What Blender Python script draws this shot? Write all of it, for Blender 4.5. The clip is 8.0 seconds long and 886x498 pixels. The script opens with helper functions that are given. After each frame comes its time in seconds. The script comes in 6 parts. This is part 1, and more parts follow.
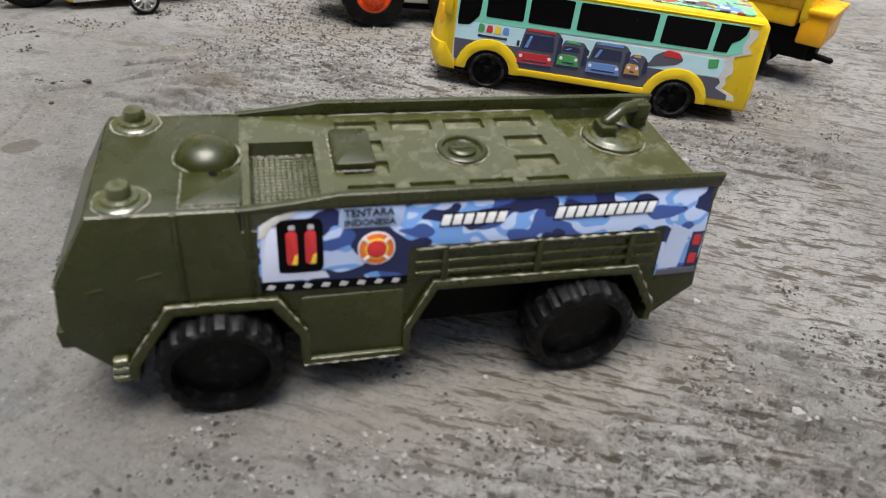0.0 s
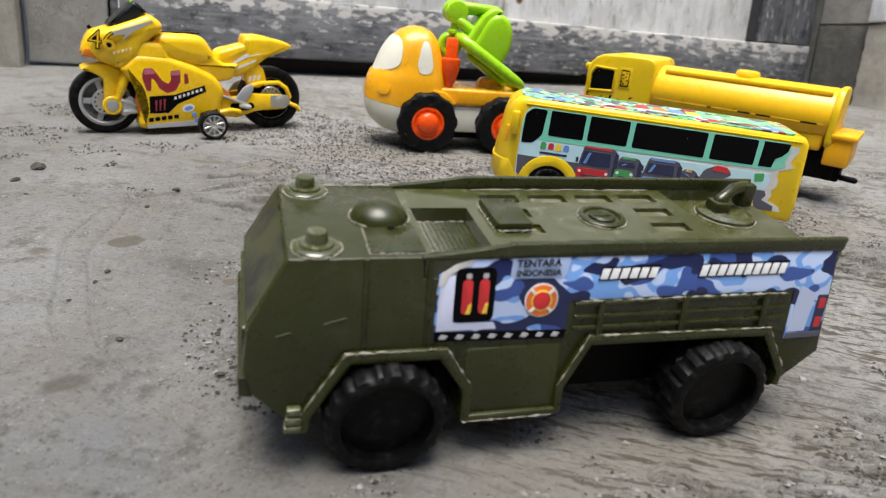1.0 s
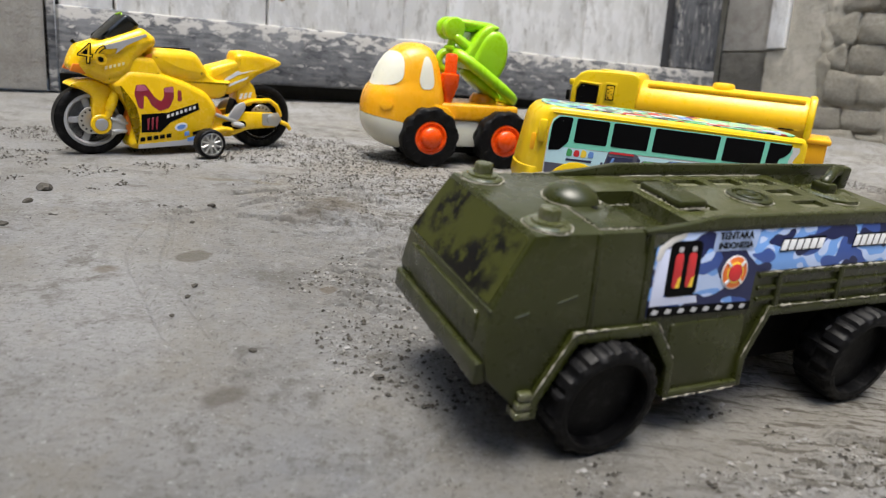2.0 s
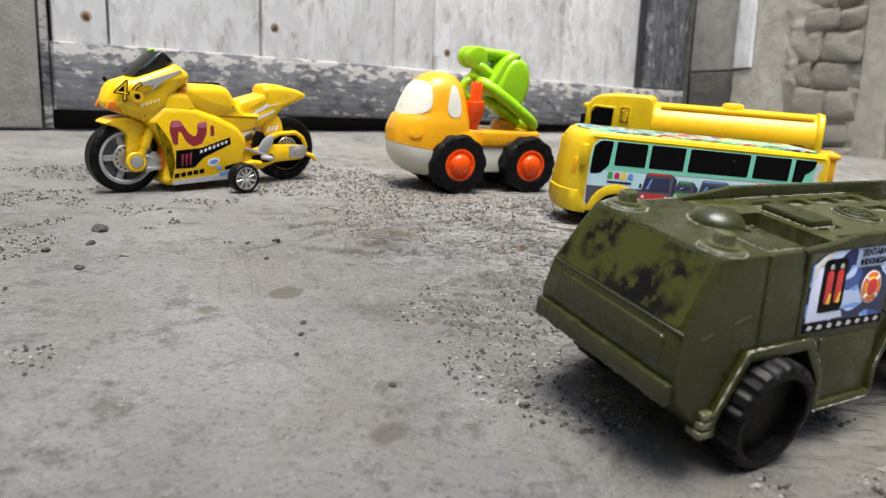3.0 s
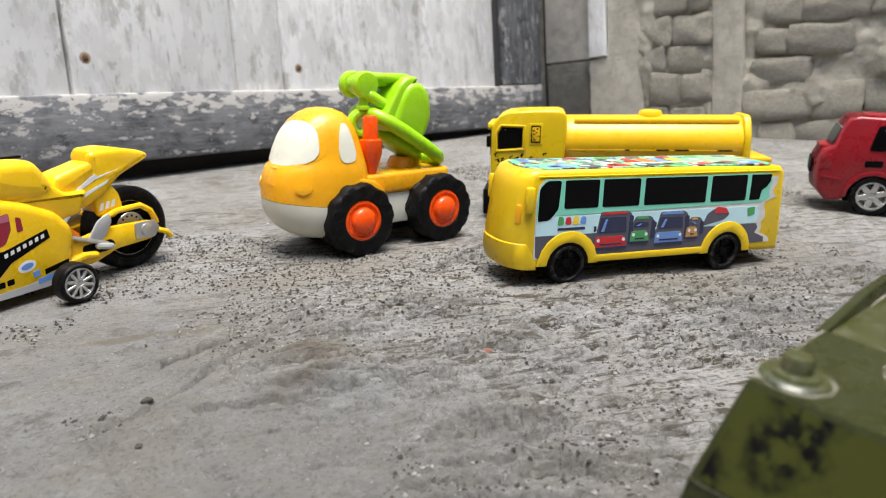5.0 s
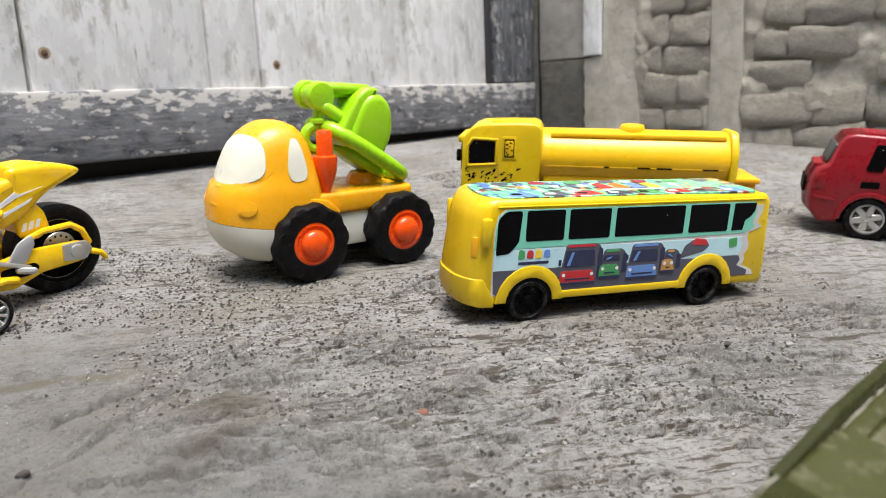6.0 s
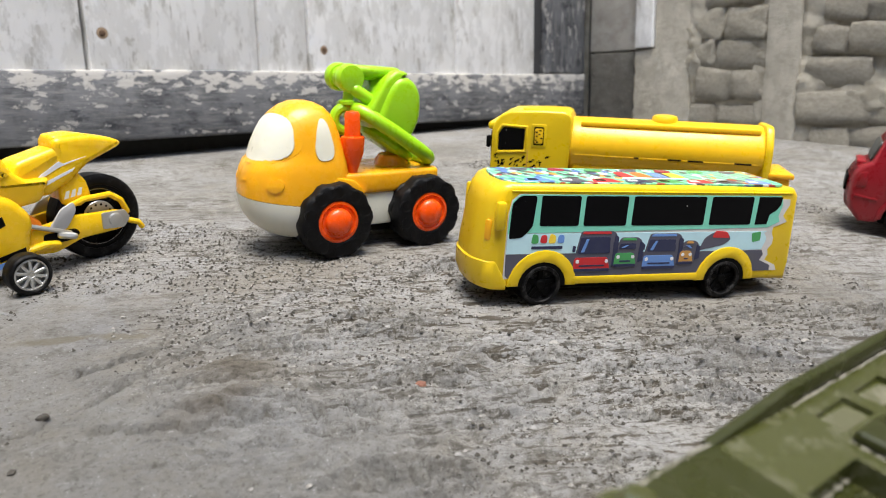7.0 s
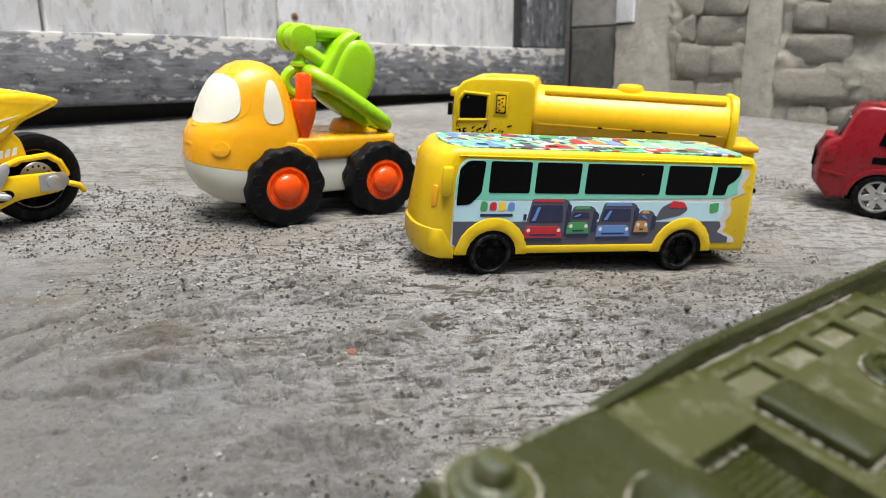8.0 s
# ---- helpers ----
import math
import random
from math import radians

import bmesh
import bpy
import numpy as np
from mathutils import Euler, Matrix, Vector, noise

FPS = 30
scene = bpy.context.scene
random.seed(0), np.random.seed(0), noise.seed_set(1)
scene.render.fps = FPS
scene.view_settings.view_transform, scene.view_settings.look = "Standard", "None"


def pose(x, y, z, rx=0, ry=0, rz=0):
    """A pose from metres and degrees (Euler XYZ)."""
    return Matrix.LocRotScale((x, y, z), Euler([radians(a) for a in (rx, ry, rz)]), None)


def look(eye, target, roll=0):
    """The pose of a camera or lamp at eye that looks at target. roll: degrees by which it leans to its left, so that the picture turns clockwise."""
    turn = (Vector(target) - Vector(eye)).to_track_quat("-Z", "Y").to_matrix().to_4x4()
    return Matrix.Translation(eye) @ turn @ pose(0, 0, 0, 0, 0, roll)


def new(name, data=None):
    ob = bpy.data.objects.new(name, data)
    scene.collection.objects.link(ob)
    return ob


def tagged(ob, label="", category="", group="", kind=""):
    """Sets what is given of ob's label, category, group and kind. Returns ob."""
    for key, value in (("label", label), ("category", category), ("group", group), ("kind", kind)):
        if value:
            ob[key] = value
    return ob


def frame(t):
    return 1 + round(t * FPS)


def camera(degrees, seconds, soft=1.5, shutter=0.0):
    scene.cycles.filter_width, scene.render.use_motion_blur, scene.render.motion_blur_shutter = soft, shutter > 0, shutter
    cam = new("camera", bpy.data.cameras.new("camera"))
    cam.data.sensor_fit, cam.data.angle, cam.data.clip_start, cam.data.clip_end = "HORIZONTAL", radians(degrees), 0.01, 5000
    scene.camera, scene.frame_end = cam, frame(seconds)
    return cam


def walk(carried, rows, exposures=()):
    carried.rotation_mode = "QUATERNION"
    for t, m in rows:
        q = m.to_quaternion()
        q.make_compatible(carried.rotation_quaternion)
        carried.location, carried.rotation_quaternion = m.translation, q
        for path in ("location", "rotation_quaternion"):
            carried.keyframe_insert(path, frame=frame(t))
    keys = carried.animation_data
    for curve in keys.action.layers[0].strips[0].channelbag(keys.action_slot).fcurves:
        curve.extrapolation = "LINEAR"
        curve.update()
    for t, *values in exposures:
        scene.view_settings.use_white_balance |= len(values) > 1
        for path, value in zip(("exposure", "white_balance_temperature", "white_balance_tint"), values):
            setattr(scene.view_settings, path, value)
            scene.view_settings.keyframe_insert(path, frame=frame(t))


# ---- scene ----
cam = camera(65.3, 8.0, soft=1.0)
cam.data.dof.use_dof, cam.data.dof.focus_distance, cam.data.dof.aperture_fstop = True, 0.315, 16.5
METRES, EYE, TILT, LEAN, TURN = 0.45, 0.18, -1.91, 0.99, -24.7
ROWS = [
    (0.0, 0.0, 0.0, 0.0, 2.27, -26.49, -4.57),
    (0.5, -0.0686, -0.0379, -0.034, 2.26, -20.64, -5.07),
    (1.0, -0.1048, -0.0444, -0.0557, 0.72, -13.88, -4.99),
    (1.5, -0.18, -0.0316, -0.0784, -4.58, -11.14, -4.93),
    (2.0, -0.291, -0.0341, -0.1018, -8.65, -10.42, -4.15),
    (2.2, -0.3339, -0.0471, -0.1052, -9.19, -10.43, -2.77),
    (3.3, -0.4519, 0.0306, -0.0972, -15.13, -7.72, -1.54),
    (3.5, -0.4789, 0.072, -0.0819, -17.23, -7.62, -0.24),
    (4.0, -0.5191, 0.1572, -0.0692, -22.2, -6.74, 1.3),
    (4.5, -0.5155, 0.1893, -0.0689, -23.89, -7.74, 2.26),
    (5.0, -0.4339, 0.2269, -0.0337, -25.86, -8.74, 3.49),
    (5.2, -0.4027, 0.2545, -0.0169, -26.53, -9.04, 3.4),
    (6.3, -0.3439, 0.2627, -0.0001, -24.6, -9.77, 1.76),
    (6.5, -0.3356, 0.255, -0.0048, -23.5, -9.78, 1.42),
    (7.0, -0.3237, 0.2405, -0.0099, -21.1, -10.22, 0.85),
    (7.5, -0.3162, 0.2367, -0.0258, -21.37, -12.16, -0.83),
    (8.0, -0.2766, 0.2446, -0.0267, -21.99, -11.98, -0.01),
]
walk(cam, [(t, pose(0, 0, EYE, TILT, LEAN, TURN) @ pose(METRES * x, METRES * y, METRES * z, 90 + pitch, roll, yaw)) for t, x, y, z, yaw, pitch, roll in ROWS],
     exposures=[(0.0, 1.47, 6750, 10), (2.2, 1.52, 6750, 10), (3.3, 1.66, 6750, 10), (8.0, 1.6, 6750, 10)])

# ---- light ----
world = bpy.data.worlds.new("overcast")
world.use_nodes = True
scene.world = world
wn = world.node_tree.nodes
sky = wn.new("ShaderNodeTexSky")
sky.sky_type = "NISHITA"
sky.sun_disc = False
sky.sun_elevation, sky.sun_rotation = radians(75), radians(210)
sky.dust_density = 1.0
world.node_tree.links.new(sky.outputs[0], wn["Background"].inputs[0])
wn["Background"].inputs[1].default_value = 0.125
sun = new("sun", bpy.data.lights.new("sun", "SUN"))
sun.data.energy, sun.data.angle = 2.1, radians(36)
sun.data.color = (1.0, 0.97, 0.91)
sun.matrix_world = look((-0.40, -0.70, 3.05), (0, 0, 0))


# ---- the sloping ground, and poses on it ----
def ground_z(x, y):
    d = (y - 0.37) / 0.03
    bend = 0.03 * (math.log1p(math.exp(d)) if d < 30 else d)
    s = min(1, max(0, (y - 0.37) / 0.5))
    s = s * s * (3 - 2 * s)
    xx, yy = max(-0.6, min(1.0, x)), max(-0.6, y)
    side = 0.012 * max(0, xx - 0.1) * (1 - s)
    local = -0.0026 * math.exp(-((x - 0.275) ** 2 + (y - 0.29) ** 2) / 0.003)
    local += 0.003 * math.exp(-((x - 0.02) ** 2 + (y - 0.218) ** 2) / 0.0005) + 0.003 * math.exp(-((x - 0.122) ** 2 + (y - 0.203) ** 2) / 0.0005)
    return 0.0207 + 0.0323 * xx - 0.017 * xx * s + 0.1388 * yy - 0.051 * bend - side + local


def stand(x, y, yaw, lift=0.0):
    """The pose of a thing that rests on the sloping ground."""
    e = 0.02
    gx = (ground_z(x + e, y) - ground_z(x - e, y)) / (2 * e)
    gy = (ground_z(x, y + e) - ground_z(x, y - e)) / (2 * e)
    n = Vector((-gx, -gy, 1)).normalized()
    a = Vector((math.cos(radians(yaw)), math.sin(radians(yaw)), 0))
    a = (a - n * a.dot(n)).normalized()
    m = Matrix((a, n.cross(a), n)).transposed().to_4x4()
    m.translation = Vector((x, y, ground_z(x, y) + lift))
    return m


# ---- materials ----
class Nodes:
    """A short way to write a node material."""

    def __init__(self, name):
        self.m = bpy.data.materials.new(name)
        self.m.use_nodes = True
        self.t = self.m.node_tree
        self.b = self.t.nodes["Principled BSDF"]

    def add(self, kind, **values):
        n = self.t.nodes.new("ShaderNode" + kind)
        for k, v in values.items():
            if k in n.inputs:
                n.inputs[k].default_value = v
        return n

    def link(self, a, b):
        self.t.links.new(a, b)

    def noise(self, scale, detail=4, rough=0.6, vec=None):
        n = self.add("TexNoise", Scale=scale, Detail=detail, Roughness=rough)
        self.link(vec or self.coord(), n.inputs["Vector"])
        return n.outputs["Fac"]

    def coord(self):
        return self.add("TexCoord").outputs["Object"]

    def stretched(self, sx, sy, sz, rz=0.0):
        n = self.add("Mapping")
        n.inputs["Scale"].default_value = (sx, sy, sz)
        n.inputs["Rotation"].default_value = (0, 0, rz)
        self.link(self.coord(), n.inputs["Vector"])
        return n.outputs["Vector"]

    def turned(self, lx, ly, lz, rz):
        """Coordinates in units of lx, ly, lz metres along axes turned by rz about z."""
        n = self.add("Mapping")
        n.vector_type = "TEXTURE"
        n.inputs["Scale"].default_value = (lx, ly, lz)
        n.inputs["Rotation"].default_value = (0, 0, rz)
        self.link(self.coord(), n.inputs["Vector"])
        return n.outputs["Vector"]

    def ramp(self, fac, *stops, hard=False):
        n = self.add("ValToRGB")
        el = n.color_ramp.elements
        n.color_ramp.interpolation = "CONSTANT" if hard else "LINEAR"
        while len(el) < len(stops):
            el.new(0.5)
        for e, (p, c) in zip(el, stops):
            e.position = p
            e.color = (*c, 1) if isinstance(c, tuple) else (c, c, c, 1)
        self.link(fac, n.inputs["Fac"])
        return n.outputs["Color"]

    def mix(self, fac, a, b, mode="MIX"):
        n = self.add("MixRGB")
        n.blend_type = mode
        for v, i in ((fac, 0), (a, 1), (b, 2)):
            if isinstance(v, tuple):
                n.inputs[i].default_value = (*v, 1)
            elif isinstance(v, (int, float)):
                n.inputs[i].default_value = v
            else:
                self.link(v, n.inputs[i])
        return n.outputs["Color"]

    def done(self, color=None, rough=None, bump=None, strength=0.2, distance=0.0005, metal=0.0):
        for v, k in ((color, "Base Color"), (rough, "Roughness")):
            if isinstance(v, tuple):
                self.b.inputs[k].default_value = (*v, 1)
            elif isinstance(v, (int, float)):
                self.b.inputs[k].default_value = v
            elif v is not None:
                self.link(v, self.b.inputs[k])
        self.b.inputs["Metallic"].default_value = metal
        if bump is not None:
            n = self.add("Bump", Strength=strength, Distance=distance)
            self.link(bump, n.inputs["Height"])
            self.link(n.outputs["Normal"], self.b.inputs["Normal"])
        return self.m


def plastic(name, c, rough=0.35, dirt=(0.12, 0.10, 0.07), amount=0.5, sss=0.0, dust=None):
    """Moulded toy plastic: slight mottling, fine scuffs, specks of dirt, and grey dust where given."""
    k = Nodes(name)
    dark = tuple(v * 0.9 for v in c)
    col = k.mix(k.ramp(k.noise(60, 5), (0.3, 0.0), (0.7, 1.0)), c, dark)
    speck = k.ramp(k.noise(420, 3, 0.7), (0.68, 0.0), (0.76, 1.0))
    patch = k.ramp(k.noise(28, 3), (0.48, 0.0), (0.72, amount))
    col = k.mix(k.mix(1.0, speck, patch, "MULTIPLY"), col, dirt)
    if dust:
        n = k.ramp(k.noise(150, 6, 0.75), (0.5, 0.0), (0.78, dust))
        col = k.mix(n, col, (0.42, 0.39, 0.33))
    r = k.ramp(k.noise(130, 5, 0.7), (0.3, rough - 0.08), (0.75, rough + 0.16))
    m = k.done(col, r, k.noise(300, 4), 0.12, 0.0003)
    if sss:
        k.b.inputs["Subsurface Weight"].default_value = sss
        k.b.inputs["Subsurface Radius"].default_value = (0.004, 0.003, 0.001)
        k.b.inputs["Subsurface Scale"].default_value = 1.0
    return m


def flat(name, c, rough=0.4, metal=0.0, wear=0.25, chips=0.0):
    """Printed paper or paint with faint wear."""
    k = Nodes(name)
    col = k.mix(k.ramp(k.noise(200, 5), (0.45, 0.0), (0.8, wear)), c, tuple(min(1, v * 0.6 + 0.05) for v in c))
    if chips:
        col = k.mix(k.ramp(k.noise(330, 2, 0.7), (0.73, 0.0), (0.75, chips)), col, (0.6, 0.6, 0.58))
    return k.done(col, rough, k.noise(400, 3), 0.08, 0.0002, metal)


# stains and broad darker patches on the concrete: place, half sizes, turn, colour, softness of the rim
SPOTS = [
    (-0.055, 0.333, 0.0085, 0.0058, 10, (0.125, 0.112, 0.085), 0.10),
    (-0.016, 0.283, 0.0042, 0.0034, 0, (0.15, 0.122, 0.09), 0.14),
    (-0.074, 0.225, 0.0075, 0.0045, 20, (0.13, 0.115, 0.095), 0.2),
    (-0.006, 0.464, 0.0150, 0.0038, -30, (0.17, 0.15, 0.105), 0.25),
    (0.016, 0.448, 0.0110, 0.0034, -42, (0.18, 0.16, 0.115), 0.25),
    (0.034, 0.392, 0.0170, 0.0080, -40, (0.105, 0.085, 0.06), 0.6),
    (0.016, 0.372, 0.0200, 0.0075, 8, (0.12, 0.10, 0.075), 0.7),
    (-0.090, 0.330, 0.0050, 0.0038, 0, (0.18, 0.155, 0.12), 0.3),
    # broad soft darker patches along the bus, the fire truck and the crane truck
    (0.225, 0.315, 0.1000, 0.0350, -32, (0.22, 0.20, 0.165), 0.9),
    (0.070, 0.140, 0.0900, 0.0300, -8, (0.20, 0.185, 0.155), 0.7),
    (0.120, 0.470, 0.0700, 0.0250, -10, (0.21, 0.19, 0.155), 0.7),
]


def concrete():
    k = Nodes("weathered_concrete")
    fine = k.noise(620, 6, 0.8)
    crumb = k.noise(210, 7, 0.75)
    sep = k.add("SeparateXYZ")
    k.link(k.coord(), sep.inputs[0])
    scraped = k.add("MapRange")
    scraped.inputs["From Min"].default_value, scraped.inputs["From Max"].default_value = -0.01, 0.09
    scraped.inputs["To Min"].default_value, scraped.inputs["To Max"].default_value = 0.12, 1.0
    k.link(sep.outputs["X"], scraped.inputs["Value"])
    zone = k.mix(1.0, k.ramp(k.noise(8, 3), (0.34, 0.4), (0.52, 1.0)), scraped.outputs[0], "MULTIPLY")
    # cement skin in pale, bluish and brownish clouds
    col = k.ramp(k.noise(9, 6, 0.66), (0.32, (0.185, 0.18, 0.168)), (0.48, (0.268, 0.265, 0.256)), (0.64, (0.345, 0.345, 0.341)))
    col = k.mix(k.ramp(k.noise(23, 7, 0.74), (0.47, 0.0), (0.62, 0.5)), col, (0.25, 0.228, 0.185))
    col = k.mix(k.ramp(k.noise(14, 6, 0.66), (0.55, 0.0), (0.70, 0.5)), col, (0.28, 0.288, 0.305))
    col = k.mix(k.ramp(k.noise(46, 7, 0.78), (0.36, 0.75), (0.47, 0.0)), col, (0.13, 0.12, 0.10))
    col = k.mix(k.ramp(k.noise(85, 7, 0.8), (0.54, 0.0), (0.66, 0.6)), col, (0.37, 0.37, 0.36))
    # sand grains in the skin, denser where it is scraped open
    grain = k.mix(1.0, k.ramp(crumb, (0.39, 1.0), (0.48, 0.0)), k.mix(0.6, (0.35, 0.35, 0.35), zone), "MULTIPLY")
    col = k.mix(grain, col, (0.07, 0.064, 0.052))
    col = k.mix(k.ramp(fine, (0.37, 0.7), (0.46, 0.0)), col, (0.085, 0.078, 0.064))
    col = k.mix(k.ramp(k.noise(700, 3, 0.8), (0.63, 0.0), (0.70, 0.7)), col, (0.62, 0.62, 0.60))
    for cx, cy, sx, sy, a, tone, edge in SPOTS:
        mp = k.add("Mapping")
        mp.vector_type = "TEXTURE"
        mp.inputs["Location"].default_value = (cx, cy, ground_z(cx, cy))
        mp.inputs["Rotation"].default_value = (0, 0, radians(a))
        mp.inputs["Scale"].default_value = (sx, sy, 0.05)
        k.link(k.coord(), mp.inputs["Vector"])
        ln = k.add("VectorMath")
        ln.operation = "LENGTH"
        k.link(mp.outputs[0], ln.inputs[0])
        ad = k.add("Math")
        k.link(ln.outputs["Value"], ad.inputs[0])
        k.link(k.noise(75, 6, 0.75), ad.inputs[1])
        half = k.add("Math")
        half.operation = "MULTIPLY"
        half.inputs[1].default_value = 0.5
        k.link(ad.outputs[0], half.inputs[0])
        col = k.mix(k.ramp(half.outputs[0], (0.72 - edge * 0.5, 0.72), (0.72 + edge * 0.5, 0.0)), col, tone)
    # dirt packed into the drag marks, with the ridges' shade lines painted in
    drag = k.noise(1, 6, 0.66, k.turned(0.018, 0.0028, 0.0028, radians(-36)))
    thin = k.noise(1, 5, 0.7, k.turned(0.007, 0.0013, 0.0013, radians(-33)))
    groove = k.mix(1.0, k.ramp(drag, (0.41, 1.0), (0.475, 0.0)), zone, "MULTIPLY")
    col = k.mix(groove, col, (0.075, 0.064, 0.048))
    col = k.mix(k.mix(1.0, k.ramp(thin, (0.36, 0.6), (0.43, 0.0)), zone, "MULTIPLY"), col, (0.07, 0.062, 0.05))
    h = k.mix(0.45, fine, crumb)
    h = k.mix(k.mix(1.0, zone, (0.65, 0.65, 0.65), "MULTIPLY"), h, k.mix(0.4, drag, thin))
    return k.done(col, 0.88, h, 1.0, 0.005)


def stain_mat(name, c):
    k = Nodes(name)
    col = k.mix(k.ramp(k.noise(160, 5, 0.7), (0.35, 0.0), (0.7, 1.0)), c, tuple(v * 1.45 for v in c))
    return k.done(col, 0.85, k.noise(520, 6, 0.75), 0.6, 0.002)


def white_board():
    """Whitewashed planks: thin chalky paint worn through to grey wood in vertical streaks."""
    k = Nodes("whitewashed_plank")
    streak = k.noise(1, 7, 0.66, k.stretched(120, 60, 12))
    flake = k.noise(1, 8, 0.72, k.stretched(62, 60, 24))
    coat = k.noise(1, 8, 0.74, k.stretched(30, 40, 13))
    col = k.ramp(streak, (0.30, (0.36, 0.345, 0.31)), (0.46, (0.56, 0.55, 0.515)), (0.62, (0.68, 0.67, 0.645)))
    col = k.mix(k.ramp(coat, (0.41, 0.0), (0.47, 0.85)), col, (0.84, 0.84, 0.825))
    col = k.mix(k.ramp(flake, (0.50, 0.0), (0.525, 0.9)), col, (0.93, 0.93, 0.92))
    col = k.mix(k.ramp(flake, (0.35, 0.75), (0.39, 0.0)), col, (0.46, 0.445, 0.40))
    col = k.mix(k.ramp(k.noise(9, 5), (0.54, 0.0), (0.75, 0.45)), col, (0.55, 0.535, 0.49))
    col = k.mix(k.ramp(k.noise(1, 6, 0.7, k.stretched(240, 90, 22)), (0.30, 0.8), (0.36, 0.0)), col, (0.26, 0.235, 0.19))
    col = k.mix(k.ramp(k.noise(210, 4, 0.8), (0.70, 0.0), (0.76, 0.7)), col, (0.24, 0.21, 0.17))
    info = k.add("ObjectInfo")
    col = k.mix(k.ramp(info.outputs["Random"], (0.0, 0.0), (1.0, 0.22)), col, (0.52, 0.51, 0.49))
    return k.done(col, 0.8, k.mix(0.6, streak, flake), 0.75, 0.003)


def dark_board(name="flaking_grey_paint", up=False):
    """Slate-grey paint that flakes off to bleached wood."""
    k = Nodes(name)
    flake = k.noise(1, 7, 0.68, k.stretched(120, 60, 26) if up else k.stretched(40, 30, 95))
    grain = k.noise(1, 6, 0.7, k.stretched(190, 90, 14) if up else k.stretched(24, 60, 240))
    col = k.ramp(grain, (0.34, (0.035, 0.037, 0.042)), (0.50, (0.10, 0.104, 0.112)), (0.64, (0.24, 0.24, 0.235)))
    col = k.mix(k.ramp(k.noise(16, 6, 0.7), (0.44, 0.0), (0.58, 0.7)), col, (0.21, 0.215, 0.225))
    col = k.mix(k.ramp(k.noise(1, 6, 0.7, k.stretched(30, 30, 60)), (0.36, 0.8), (0.43, 0.0)), col, (0.03, 0.034, 0.042))
    sep = k.add("SeparateXYZ")
    k.link(k.coord(), sep.inputs[0])
    worn = k.add("MapRange")
    worn.inputs["From Min"].default_value, worn.inputs["From Max"].default_value = 0.178, 0.208
    worn.inputs["To Min"].default_value, worn.inputs["To Max"].default_value = 0.0, 0.0 if up else 0.13
    k.link(sep.outputs["Z"], worn.inputs["Value"])
    add = k.add("Math")
    k.link(flake, add.inputs[0])
    k.link(worn.outputs[0], add.inputs[1])
    col = k.mix(k.ramp(add.outputs[0], (0.575, 0.0), (0.595, 0.95)), col, (0.46, 0.445, 0.42))
    col = k.mix(k.ramp(k.noise(150, 3, 0.8), (0.69, 0.0), (0.73, 1.0)), col, (0.62, 0.61, 0.6))
    return k.done(col, 0.75, k.mix(0.5, flake, grain), 0.6, 0.002)


def plaster(name="rough_plaster", a=(0.37, 0.345, 0.285), b=(0.53, 0.50, 0.425), c=(0.26, 0.24, 0.195)):
    k = Nodes(name)
    col = k.ramp(k.noise(11, 6, 0.62), (0.3, a), (0.68, b))
    col = k.mix(k.ramp(k.noise(45, 5, 0.7), (0.35, 0.55), (0.55, 0.0)), col, c)
    col = k.mix(k.ramp(k.noise(260, 5, 0.75), (0.6, 0.0), (0.74, 0.5)), col, (0.5, 0.47, 0.42))
    return k.done(col, 0.92, k.mix(0.5, k.noise(150, 6, 0.78), k.noise(30, 6, 0.7)), 1.0, 0.005)


def camouflage():
    """Printed blue camouflage: pale ground, light-blue, royal-blue and navy blobs."""
    k = Nodes("blue_camouflage_print")
    v1 = k.stretched(95, 95, 125)
    c = k.ramp(k.noise(1, 1.2, 0.4, v1), (0.0, (0.47, 0.58, 0.82)), (0.47, (0.16, 0.34, 0.72)), (0.58, (0.47, 0.58, 0.82)), hard=True)
    n2 = k.add("TexNoise", Scale=1.0, Detail=1.2, Roughness=0.4)
    mp = k.add("Mapping")
    mp.inputs["Location"].default_value, mp.inputs["Scale"].default_value = (7.3, 2.0, 4.1), (84, 84, 125)
    k.link(k.coord(), mp.inputs["Vector"])
    k.link(mp.outputs[0], n2.inputs["Vector"])
    c = k.mix(k.ramp(n2.outputs["Fac"], (0.0, 0.0), (0.54, 1.0), hard=True), c, (0.04, 0.085, 0.30))
    mp2 = k.add("Mapping")
    mp2.inputs["Location"].default_value, mp2.inputs["Scale"].default_value = (3.9, 9.0, 1.2), (92, 92, 140)
    k.link(k.coord(), mp2.inputs["Vector"])
    n3 = k.add("TexNoise", Scale=1.0, Detail=1.0, Roughness=0.4)
    k.link(mp2.outputs[0], n3.inputs["Vector"])
    c = k.mix(k.ramp(n3.outputs["Fac"], (0.0, 0.0), (0.55, 1.0), hard=True), c, (0.012, 0.018, 0.075))
    return k.done(c, 0.3, k.noise(250, 3), 0.1, 0.0003)


